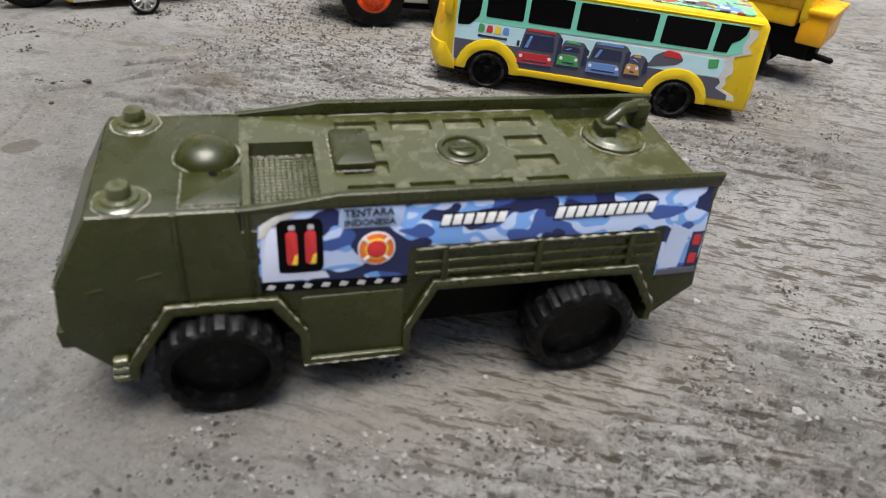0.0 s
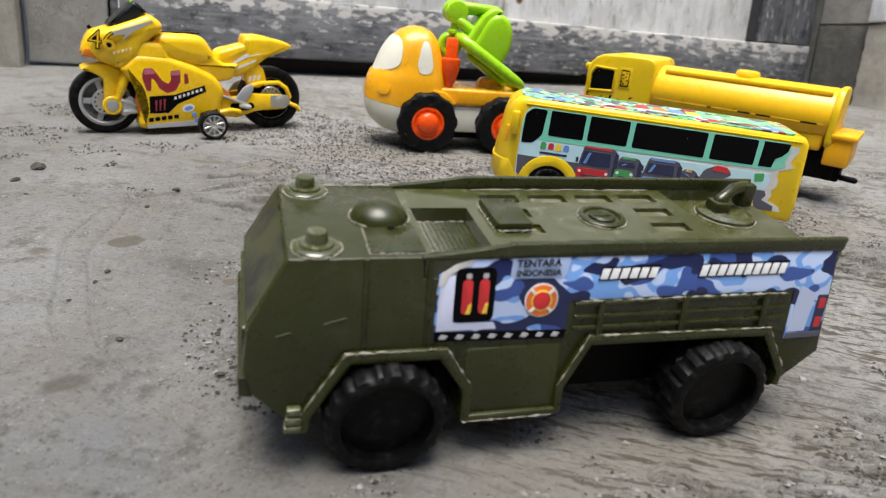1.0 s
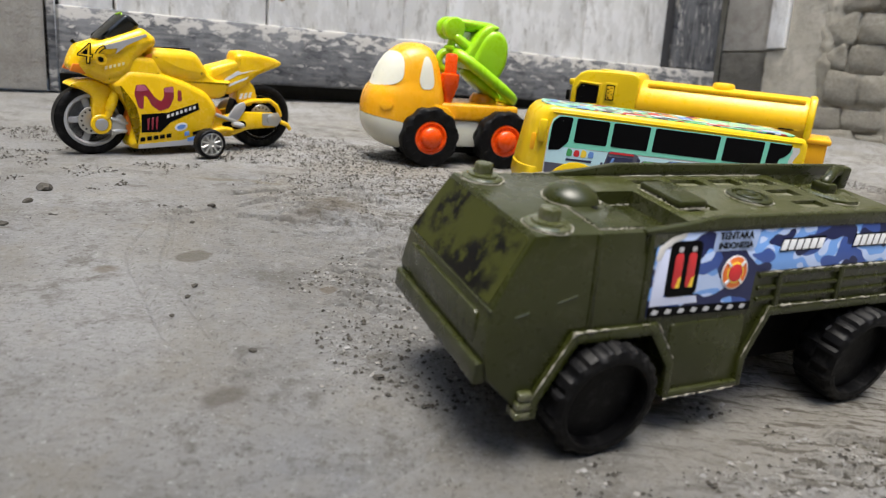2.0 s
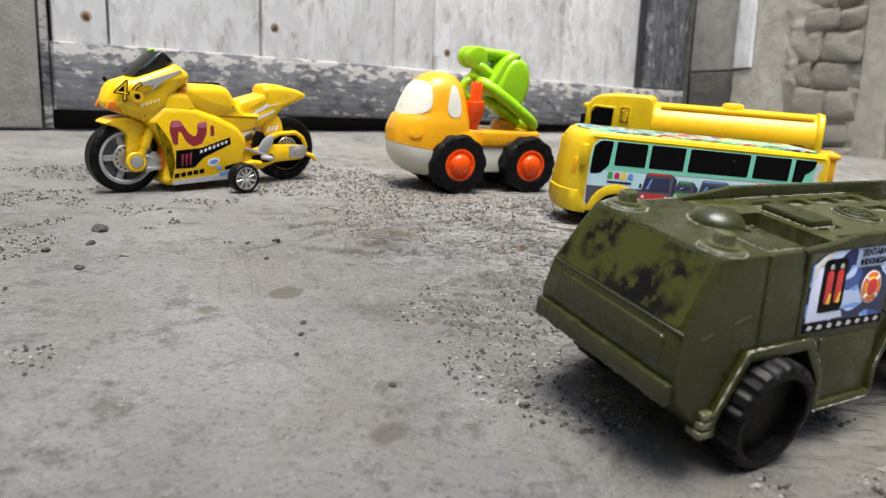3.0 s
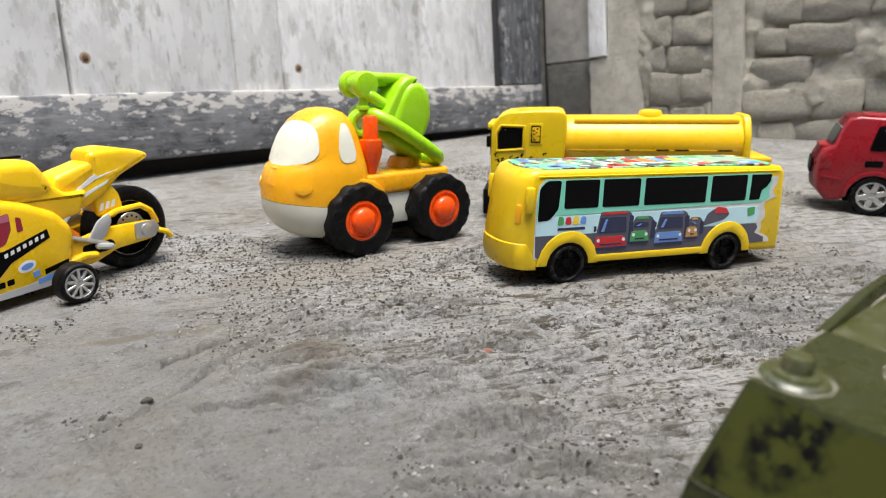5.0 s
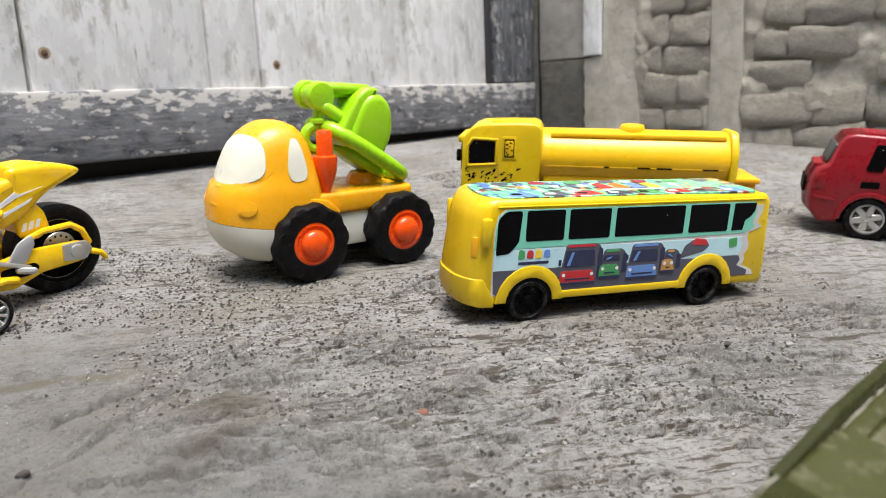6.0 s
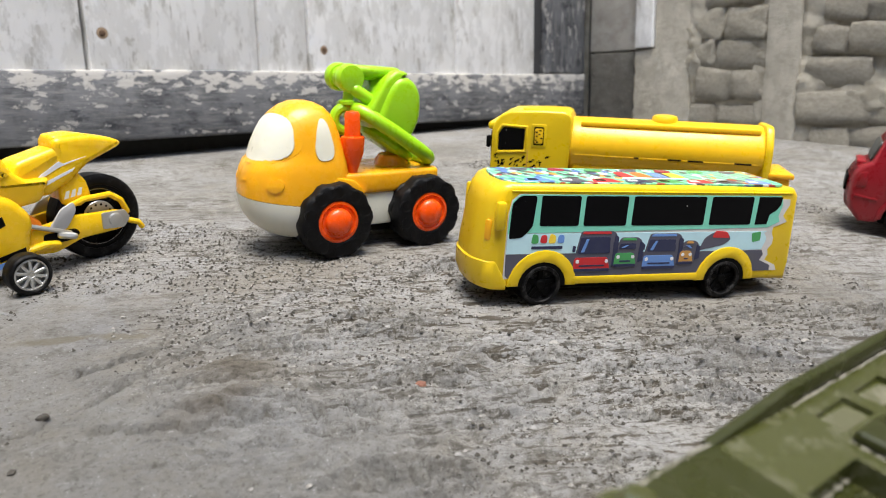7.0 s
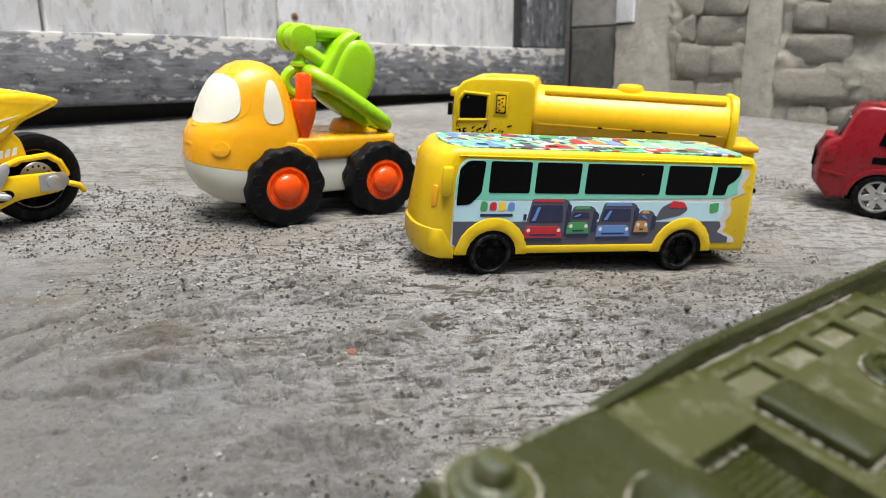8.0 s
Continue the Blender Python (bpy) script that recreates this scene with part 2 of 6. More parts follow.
def bus_roof_print():
    k = Nodes("bright_roof_print")
    wave = k.add("TexWave", Scale=55.0, Distortion=2.5, Detail=1.0)
    k.link(k.turned(1, 1, 1, radians(28)), wave.inputs["Vector"])
    c = k.ramp(wave.outputs["Fac"], (0.0, (0.10, 0.46, 0.26)), (0.5, (0.24, 0.62, 0.42)), hard=True)
    v = k.add("TexVoronoi", Scale=250.0)
    k.link(k.coord(), v.inputs["Vector"])
    sep = k.add("SeparateColor")
    k.link(v.outputs["Color"], sep.inputs[0])
    c = k.mix(k.ramp(sep.outputs[0], (0.0, 0.0), (0.62, 1.0), hard=True), c, k.ramp(sep.outputs[1], (0.0, (0.05, 0.05, 0.07)), (0.3, (0.60, 0.62, 0.60)), (0.5, (0.32, 0.04, 0.03)), (0.62, (0.08, 0.17, 0.42)), (0.75, (0.03, 0.04, 0.05)), (0.9, (0.6, 0.3, 0.05)), hard=True))
    c = k.mix(k.ramp(k.noise(240, 5, 0.7), (0.60, 0.0), (0.66, 0.8)), c, (0.55, 0.58, 0.55))
    return k.done(c, 0.3, k.noise(250, 3), 0.1, 0.0003)


def tyre_rubber(name, c=(0.003, 0.003, 0.0034), dust=0.08):
    k = Nodes(name)
    n = k.ramp(k.noise(230, 6, 0.75), (0.5, 0.0), (0.8, dust))
    col = k.mix(n, c, (0.26, 0.25, 0.24))
    k.b.inputs["Specular IOR Level"].default_value = 0.14
    return k.done(col, k.ramp(k.noise(120, 4), (0.3, 0.34), (0.7, 0.58)), k.noise(400, 5, 0.7), 0.25, 0.0004)


M_GROUND = concrete()
M_WHITE = white_board()
M_DARK = dark_board()
M_STILE = dark_board("streaked_grey_paint", True)
M_PLASTER = plaster()
M_BRICK = plaster("mortar_smeared_brick", (0.34, 0.315, 0.255), (0.52, 0.485, 0.405), (0.20, 0.18, 0.14))
M_JAMB = plaster("dark_plaster", (0.085, 0.08, 0.07), (0.15, 0.143, 0.125), (0.05, 0.047, 0.04))
M_GREYWOOD = plaster("bare_grey_board", (0.33, 0.315, 0.28), (0.46, 0.44, 0.40), (0.24, 0.215, 0.18))
# near-black colour that paints in the shade of gaps and recesses
M_GAP_SHADE = flat("painted_gap_shade", (0.02, 0.019, 0.018), 0.9)
M_RUST = flat("rusty_nail", (0.10, 0.055, 0.03), 0.8)
M_GREEN = plastic("olive_plastic", (0.023, 0.0268, 0.0038), 0.27, (0.24, 0.22, 0.16), 0.4, dust=0.05)
# dust, plus sky sheen painted in as a base lighter than the body's
M_GREEN_DUST_SHEEN = plastic("dusty_olive_with_sheen", (0.046, 0.051, 0.013), 0.18, (0.30, 0.28, 0.23), 0.8, dust=0.25)
def scuffed_paint():
    """Olive plastic with the remains of black paint in clumped flecks."""
    k = Nodes("scuffed_dark_olive")
    clump = k.ramp(k.noise(60, 4, 0.6), (0.45, 0.0), (0.56, 1.0))
    fleck = k.ramp(k.noise(190, 7, 0.75), (0.44, 0.0), (0.50, 1.0))
    c = k.mix(k.mix(1.0, clump, fleck, "MULTIPLY"), (0.034, 0.038, 0.008), (0.003, 0.003, 0.003))
    return k.done(c, 0.28, k.noise(300, 4), 0.12, 0.0003)


M_GLASSY = scuffed_paint()
M_DUST = flat("pale_dust", (0.26, 0.245, 0.20), 0.95, wear=0.8)
M_DUSTFLOOR = plastic("dust_covered_olive", (0.075, 0.075, 0.035), 0.6, (0.34, 0.31, 0.26), 1.0, dust=0.6)
M_TYRE = tyre_rubber("black_rubber", dust=0.12)
M_TYRE_DUSTY = tyre_rubber("dusty_black_rubber", dust=0.4)
M_TYRE_CLEAN = tyre_rubber("soft_black_rubber", (0.0045, 0.0045, 0.005), 0.06)
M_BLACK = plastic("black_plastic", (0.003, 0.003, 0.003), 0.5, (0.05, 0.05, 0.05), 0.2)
M_GLASSY.node_tree.nodes["Principled BSDF"].inputs["Specular IOR Level"].default_value = 0.2
M_GREEN_DUST_SHEEN.node_tree.nodes["Principled BSDF"].inputs["Specular IOR Level"].default_value = 1.0
M_GREEN.node_tree.nodes["Principled BSDF"].inputs["Specular IOR Level"].default_value = 0.5
M_BLACK.node_tree.nodes["Principled BSDF"].inputs["Specular IOR Level"].default_value = 0.08
M_YELLOW = plastic("lemon_yellow_plastic", (0.78, 0.53, 0.011), 0.3, (0.22, 0.13, 0.02), 0.6, 0.12)
M_TANK = plastic("warm_yellow_plastic", (0.90, 0.53, 0.012), 0.3, (0.10, 0.07, 0.02), 0.7, 0.12)
M_AMBER = plastic("amber_plastic", (0.90, 0.43, 0.012), 0.3, (0.2, 0.1, 0.02), 0.5)
M_MOTO = plastic("gloss_yellow_plastic", (0.92, 0.57, 0.010), 0.24, (0.20, 0.10, 0.02), 0.6, 0.1)
# deep orange of the headlights, also the yellow's painted shade inside the fairing
M_SHADE_ORANGE = plastic("orange_plastic_and_shade", (0.72, 0.19, 0.008), 0.35)
M_ORANGE = plastic("marigold_plastic", (0.88, 0.41, 0.012), 0.26, (0.25, 0.12, 0.03), 0.35, 0.12)
M_RED_ORANGE = plastic("orange_red_plastic", (0.90, 0.085, 0.006), 0.24, (0.3, 0.05, 0.02), 0.3, 0.1)
M_CREAM = plastic("cream_plastic", (0.72, 0.71, 0.60), 0.32, (0.25, 0.22, 0.17), 0.5, 0.1)
M_LIME = plastic("lime_green_plastic", (0.33, 0.66, 0.012), 0.28, (0.10, 0.06, 0.02), 0.7, 0.15)
M_RED = plastic("dark_red_plastic", (0.25, 0.008, 0.015), 0.28, (0.08, 0.01, 0.01), 0.5)
M_SILVER = flat("dull_silver", (0.55, 0.55, 0.53), 0.35, 0.75)
M_GREYPAINT = flat("grey_paint", (0.40, 0.40, 0.40), 0.4)
M_CAMO = camouflage()
M_ROOFPRINT = bus_roof_print()
P_BLACK = flat("print_black", (0.003, 0.003, 0.0035), 0.3, wear=0.02, chips=0.8)
P_BLACK.node_tree.nodes["Principled BSDF"].inputs["Specular IOR Level"].default_value = 0.06
P_WHITE = flat("print_white", (0.74, 0.75, 0.76), 0.35)
P_PAPER = flat("torn_paper", (0.62, 0.60, 0.57), 0.8, wear=0.6)
P_RED = flat("print_red", (0.55, 0.025, 0.03), 0.35)
P_MAROON = flat("print_maroon", (0.30, 0.015, 0.035), 0.4, wear=0.6)
P_PINK = flat("print_pink", (0.55, 0.13, 0.22), 0.4, wear=0.9)
P_ORANGE = flat("print_orange", (0.75, 0.17, 0.03), 0.35)
P_YELLOW = flat("print_yellow", (0.85, 0.6, 0.05), 0.35)
P_MINT = flat("print_mint", (0.19, 0.62, 0.46), 0.28)
P_SKY = flat("print_pale_blue", (0.50, 0.74, 0.80), 0.28)
P_SLATE = flat("print_slate", (0.085, 0.085, 0.115), 0.3)
P_BLUE = flat("print_blue", (0.13, 0.27, 0.60), 0.3)
P_GREEN = flat("print_green", (0.06, 0.33, 0.10), 0.3)
P_TAN = flat("print_tan", (0.55, 0.28, 0.07), 0.3)
P_NAVY = flat("print_navy", (0.02, 0.025, 0.07), 0.3)
P_CREAM = flat("print_cream", (0.80, 0.66, 0.30), 0.4)
P_GREY = flat("print_grey", (0.45, 0.45, 0.46), 0.4)


# ---- shapes, in millimetres ----
def to_mesh(name, verts, faces, material, smooth=True, sharp=35):
    me = bpy.data.meshes.new(name)
    me.from_pydata([(x * 0.001, y * 0.001, z * 0.001) for x, y, z in verts], [], faces)
    me.materials.append(material)
    bm = bmesh.new()
    bm.from_mesh(me)
    bmesh.ops.recalc_face_normals(bm, faces=bm.faces)
    for f in bm.faces:
        f.smooth = smooth
    for e in bm.edges:
        if len(e.link_faces) == 2 and e.calc_face_angle(0) > radians(sharp):
            e.smooth = False
    bm.to_mesh(me)
    bm.free()
    return me


def part(name, shape, material, parent, label="", sharp=35):
    """Links a shape (vertices and faces) as one mesh under a thing or a part."""
    ob = new(name, to_mesh(name, shape[0], shape[1], material, sharp=sharp))
    ob.parent = parent
    return tagged(ob, label)


def thing(name, m, label, category, group=""):
    ob = new(name)
    ob.empty_display_size = 0.02
    ob.matrix_world = m
    return tagged(ob, label, category, group)


def join(*shapes):
    verts, faces = [], []
    for v, f in shapes:
        n = len(verts)
        verts += list(v)
        faces += [tuple(i + n for i in q) for q in f]
    return verts, faces


def moved(shape, dx=0, dy=0, dz=0, m=None):
    v = [Vector(p) for p in shape[0]]
    if m is not None:
        v = [m @ p for p in v]
    return [(p.x + dx, p.y + dy, p.z + dz) for p in v], shape[1]


def warp(shape, f):
    return [f(*p) for p in shape[0]], shape[1]


def turn(axis, degrees):
    return Matrix.Rotation(radians(degrees), 3, axis)


def inset(outline, d):
    """The outline moved inwards by d (counter-clockwise or clockwise alike)."""
    n = len(outline)
    area = sum(outline[i][0] * outline[(i + 1) % n][1] - outline[(i + 1) % n][0] * outline[i][1] for i in range(n))
    s = 1 if area > 0 else -1
    out = []
    for i in range(n):
        a, b, c = (Vector(outline[j % n]) for j in (i - 1, i, i + 1))
        u, w = (b - a), (c - b)
        if u.length < 1e-6 or w.length < 1e-6:
            out.append(tuple(b))
            continue
        u, w = u.normalized(), w.normalized()
        n1, n2 = Vector((-u.y, u.x)) * s, Vector((-w.y, w.x)) * s
        k = n1 + n2
        k = k / max(0.35, k.length_squared / 2) if k.length > 1e-6 else n1
        out.append((b.x + k.x * d, b.y + k.y * d))
    return out


def rounded(outline, r, n=3):
    """The outline with its corners rounded."""
    out, c = [], len(outline)
    for i in range(c):
        a, b, d = (Vector(outline[j % c]) for j in (i - 1, i, i + 1))
        k1, k2 = min(r, (a - b).length * 0.45), min(r, (d - b).length * 0.45)
        p, q = b + (a - b).normalized() * k1, b + (d - b).normalized() * k2
        for j in range(n + 1):
            t = j / n
            out.append(tuple(p * (1 - t) ** 2 + b * 2 * t * (1 - t) + q * t * t))
    return out


def prism(outline, y0, y1, b=0.6, steps=2, cuts=1):
    """A slab with the outline in x and z, from y0 to y1, its rims rounded by b."""
    b = min(b, abs(y1 - y0) * 0.49)
    rings = []
    for j in range(steps + 1):
        a = math.pi / 2 * j / steps
        rings.append((y0 + b * (1 - math.cos(a)), b * (1 - math.sin(a))))
    rings += [(y0 + b + (y1 - y0 - 2 * b) * i / cuts, 0) for i in range(1, cuts)]
    full = rings + [(y1 - (y - y0), d) for y, d in reversed(rings)]
    n, verts, faces = len(outline), [], []
    for y, d in full:
        verts += [(x, y, z) for x, z in (inset(outline, d) if d > 1e-6 else outline)]
    for k in range(len(full) - 1):
        for i in range(n):
            j = (i + 1) % n
            faces.append((k * n + i, k * n + j, (k + 1) * n + j, (k + 1) * n + i))
    faces += [tuple(range(n)), tuple(range((len(full) - 1) * n, len(full) * n))]
    return verts, faces


def upright(outline, z0, z1, b=0.6, steps=2):
    """As prism, with the outline in x and y."""
    v, f = prism(outline, z0, z1, b, steps)
    return [(x, z, y) for x, y, z in v], f


def facing(outline, x0, x1, b=0.6, steps=2):
    """As prism, with the outline in y and z."""
    v, f = prism(outline, x0, x1, b, steps)
    return [(y, x, z) for x, y, z in v], f


def rect(x0, z0, x1, z1, r=0.0, n=3):
    o = [(x0, z0), (x1, z0), (x1, z1), (x0, z1)]
    return rounded(o, r, n) if r else o


def disc(cx, cz, r, n=24, a=0):
    return [(cx + r * math.cos(a + 2 * math.pi * i / n), cz + r * math.sin(a + 2 * math.pi * i / n)) for i in range(n)]


def brick_box(x0, y0, z0, x1, y1, z1, b=1.0):
    """A box with all edges rounded."""
    return upright(rect(x0, y0, x1, y1, b * 1.2), z0, z1, b)


def lathe(profile, n=32, cx=0, cy=0, cz=0, axis="y", wobble=None):
    """A solid turned round an axis through (cx, cy, cz): profile rows of radius and place along it."""
    verts, faces = [], []
    for r, h in profile:
        for i in range(n):
            a = 2 * math.pi * i / n
            q = r * (wobble(a, r, h) if wobble else 1)
            c, s = q * math.cos(a), q * math.sin(a)
            verts.append({"y": (cx + c, cy + h, cz + s), "z": (cx + c, cy + s, cz + h), "x": (cx + h, cy + c, cz + s)}[axis])
    m = len(profile)
    for k in range(m - 1):
        for i in range(n):
            j = (i + 1) % n
            faces.append((k * n + i, k * n + j, (k + 1) * n + j, (k + 1) * n + i))
    faces += [tuple(range(n)), tuple(range((m - 1) * n, m * n))]
    return verts, faces


def tube(points, r, n=10, flat_y=1.0):
    """A rod with round ends along points; r is one radius or one for each point."""
    pts = [Vector(p) for p in points]
    rs = r if isinstance(r, (list, tuple)) else [r] * len(pts)
    rows = []
    for i, p in enumerate(pts):
        d = (pts[min(i + 1, len(pts) - 1)] - pts[max(i - 1, 0)]).normalized()
        rows.append((p, d, rs[i]))
    first, last = rows[0], rows[-1]
    rows = [(first[0] - first[1] * first[2] * k, first[1], first[2] * s) for k, s in ((0.9, 0.35), (0.55, 0.8))] + rows
    rows += [(last[0] + last[1] * last[2] * k, last[1], last[2] * s) for k, s in ((0.55, 0.8), (0.9, 0.35))]
    verts, faces = [], []
    for p, d, q in rows:
        u = d.cross(Vector((0.02, 1, 0.03)))
        u = u.normalized() if u.length > 1e-4 else Vector((1, 0, 0))
        w = d.cross(u).normalized()
        for i in range(n):
            a = 2 * math.pi * i / n
            verts.append(tuple(p + u * q * math.cos(a) + w * q * flat_y * math.sin(a)))
    for k in range(len(rows) - 1):
        for i in range(n):
            j = (i + 1) % n
            faces.append((k * n + i, k * n + j, (k + 1) * n + j, (k + 1) * n + i))
    faces += [tuple(range(n)), tuple(range((len(rows) - 1) * n, len(rows) * n))]
    return verts, faces


def loft(rings):
    """A skin over rings of equal count, closed at both ends."""
    n, verts, faces = len(rings[0]), [p for r in rings for p in r], []
    for k in range(len(rings) - 1):
        for i in range(n):
            j = (i + 1) % n
            faces.append((k * n + i, k * n + j, (k + 1) * n + j, (k + 1) * n + i))
    faces += [tuple(range(n)), tuple(range((len(rings) - 1) * n, len(rings) * n))]
    return verts, faces


def stepped(xs, ys, height, floor):
    """A block whose top lies at height(x, y) in every cell of a grid, with upright steps between."""
    verts, faces = [], []
    nx, ny = len(xs) - 1, len(ys) - 1
    h = [[height((xs[i] + xs[i + 1]) / 2, (ys[j] + ys[j + 1]) / 2) for j in range(ny)] for i in range(nx)]

    def quad(*p):
        n = len(verts)
        verts.extend(p)
        faces.append((n, n + 1, n + 2, n + 3))
    for i in range(nx):
        for j in range(ny):
            x0, x1, y0, y1, z = xs[i], xs[i + 1], ys[j], ys[j + 1], h[i][j]
            quad((x0, y0, z), (x1, y0, z), (x1, y1, z), (x0, y1, z))
            zl = h[i - 1][j] if i else floor
            zr = h[i + 1][j] if i < nx - 1 else floor
            zf = h[i][j - 1] if j else floor
            zb = h[i][j + 1] if j < ny - 1 else floor
            if zl < z:
                quad((x0, y0, zl), (x0, y0, z), (x0, y1, z), (x0, y1, zl))
            if zr < z:
                quad((x1, y0, zr), (x1, y1, zr), (x1, y1, z), (x1, y0, z))
            if zf < z:
                quad((x0, y0, zf), (x1, y0, zf), (x1, y0, z), (x0, y0, z))
            if zb < z:
                quad((x0, y1, zb), (x0, y1, z), (x1, y1, z), (x1, y1, zb))
    return verts, faces


def lettering(name, text, size, material, parent, m, bold=0.0):
    """Flat lettering in the built-in font as a mesh."""
    cu = bpy.data.curves.new(name, "FONT")
    cu.body, cu.size, cu.align_x, cu.align_y = text, size, "CENTER", "CENTER"
    cu.extrude, cu.offset = 0.00008, bold
    tmp = bpy.data.objects.new(name, cu)
    scene.collection.objects.link(tmp)
    me = bpy.data.meshes.new_from_object(tmp.evaluated_get(bpy.context.evaluated_depsgraph_get()))
    bpy.data.objects.remove(tmp)
    me.materials.clear()
    me.materials.append(material)
    ob = new(name, me)
    ob.parent = parent
    ob.matrix_local = m
    return ob


# ---- the setting ----
def value_noise(x, y, seed, octaves=4, gain=0.5):
    """Smooth noise over arrays, about -1 to 1."""
    rng = np.random.RandomState(seed)
    table = rng.rand(256, 256) * 2 - 1
    out, amp, tot = np.zeros_like(x), 1.0, 0.0
    for o in range(octaves):
        u, v = x * 2 ** o + 17.3 * o, y * 2 ** o + 9.1 * o
        i, j = np.floor(u).astype(int), np.floor(v).astype(int)
        f, g = u - i, v - j
        f, g = f * f * (3 - 2 * f), g * g * (3 - 2 * g)
        a, b = table[i % 256, j % 256], table[(i + 1) % 256, j % 256]
        c, d = table[i % 256, (j + 1) % 256], table[(i + 1) % 256, (j + 1) % 256]
        out += amp * ((a * (1 - f) + b * f) * (1 - g) + (c * (1 - f) + d * f) * g)
        tot += amp
        amp *= gain
    return out / tot


def relief(x, y):
    """The roughness of the trowelled concrete: scraped ridges in bands, swept arcs and a gentle waviness."""
    z = 0.0011 * value_noise(x * 14, y * 14, 3, 3)
    # ridges left by a dragged board, curving with the sweep
    sweep = 0.28 + 0.40 * np.tanh((0.405 - y) / 0.022)
    px, py = x - 0.14, y - 0.33
    u, v = px * np.cos(sweep) - py * np.sin(sweep), px * np.sin(sweep) + py * np.cos(sweep)
    wob = 0.004 * value_noise(x * 45, y * 45, 21, 3)
    v = v + wob
    t = value_noise(u * 14, v * 105, 5, 4, 0.62) * 5.0
    flake = np.floor(t) + np.clip((t - np.floor(t) - 0.8) / 0.2, 0, 1)
    slit = np.clip(1.25 - np.abs(value_noise(u * 15, v * 85, 6, 2, 0.5)) / 0.13, 0, 1)
    slit *= np.clip(3 * value_noise(u * 24, v * 60, 22, 2) + 0.3, 0, 1)
    chip = np.clip(value_noise(u * 130, v * 260, 23, 3, 0.6) - 0.02, 0, 1)
    band = value_noise(x * 9, y * 9, 8, 2)
    clip = lambda q: np.clip(q, -40, 40)
    right = 1 / (1 + np.exp(clip(-(x - 0.03 + 0.35 * (y - 0.3)) / 0.03)))
    near = 1 / (1 + np.exp(clip((y - 0.13) / 0.012))) / (1 + np.exp(clip(-(x + 0.01) / 0.03)))
    far = np.exp(-((y - 0.335) / 0.095) ** 2) * right
    mask = np.clip(1.4 * np.maximum(near, far) * (0.8 + band), 0, 1.2) + 0.10
    bus = ((x - 0.1773) * 0.492 + (y - 0.3536) * 0.870 - 0.021) / 0.034
    mask *= 1 - 0.85 * np.exp(-bus ** 4) / (1 + np.exp(clip((0.14 - x) / 0.01)))
    z += (0.0012 * flake - 0.0022 * slit + 0.0016 * chip) * mask
    # broken edges between passes of the trowel
    for k, (x0, y0, x1, y1, h) in enumerate(((0.008, 0.318, 0.056, 0.285, 0.0016), (-0.055, 0.392, 0.12, 0.444, 0.0019), (0.06, 0.300, 0.16, 0.272, 0.0012), (0.10, 0.345, 0.20, 0.315, 0.0010), (-0.09, 0.115, 0.02, 0.128, 0.0012), (0.01, 0.118, 0.20, 0.092, 0.0016), (0.03, 0.100, 0.22, 0.078, 0.0014))):
        ln = math.hypot(x1 - x0, y1 - y0)
        ax, ay = (x1 - x0) / ln, (y1 - y0) / ln
        al = (x - x0) * ax + (y - y0) * ay
        d = -(x - x0) * ay + (y - y0) * ax + 0.004 * value_noise(x * 60, y * 60, 40 + k, 3)
        w = np.clip(al / 0.01, 0, 1) * np.clip((ln - al) / 0.01, 0, 1) * np.clip(1.1 + 1.4 * value_noise(x * 35, y * 35, 60 + k, 2), 0, 1)
        z += h * w * np.where(d > 0, np.exp(-d / 0.012), 0) - 0.9 * h * w * np.exp(-((d + 0.0012) / 0.0011) ** 2)
    # short torn lips of the cement skin, lying along the sweep
    rng = random.Random(77)
    for k in range(240):
        if k < 175:
            cx, cy = rng.uniform(0.0, 0.34), rng.uniform(0.235, 0.43)
        else:
            cx, cy = rng.uniform(-0.02, 0.30), rng.uniform(0.055, 0.125)
        ln, h, bow = rng.uniform(0.014, 0.07), rng.uniform(0.0009, 0.0027), rng.uniform(-4, 4)
        a = -(0.28 + 0.40 * math.tanh((0.405 - cy) / 0.022)) + rng.uniform(-0.16, 0.12)
        ph = rng.uniform(0, 9)
        if abs((cx - 0.1773) * 0.492 + (cy - 0.3536) * 0.870 - 0.021) < 0.034 and cx > 0.12:
            continue
        near_by = (np.abs(x - cx) < ln + 0.01) & (np.abs(y - cy) < ln + 0.01)
        if not near_by.any():
            continue
        px, py = x[near_by] - cx, y[near_by] - cy
        al, d = px * math.cos(a) + py * math.sin(a), -px * math.sin(a) + py * math.cos(a)
        d = d + bow * al * al + 0.0012 * np.sin(al * 420 + ph) + 0.0007 * np.sin(al * 1100 + 2 * ph)
        w = np.clip((ln * 0.5 - np.abs(al)) / 0.004, 0, 1)
        z[near_by] += h * w * np.where(d > 0, np.exp(-d / 0.007), 0) - 2.0 * h * w * np.exp(-((d + 0.0007) / 0.0009) ** 2)
    # thin swept scratches
    for k, (cx, cy, r0, a0, a1) in enumerate(((0.13, 0.30, 0.20, 150, 205), (0.13, 0.30, 0.212, 155, 200), (0.0, 0.05, 0.14, 95, 150), (0.02, 0.04, 0.15, 100, 150), (-0.12, 0.09, 0.10, 20, 75), (-0.12, 0.09, 0.112, 20, 70), (0.16, 0.33, 0.17, 120, 170))):
        r = np.hypot(x - cx, y - cy)
        a = np.degrees(np.arctan2(y - cy, x - cx)) % 360
        w = np.clip((a - a0) / 8, 0, 1) * np.clip((a1 - a) / 8, 0, 1)
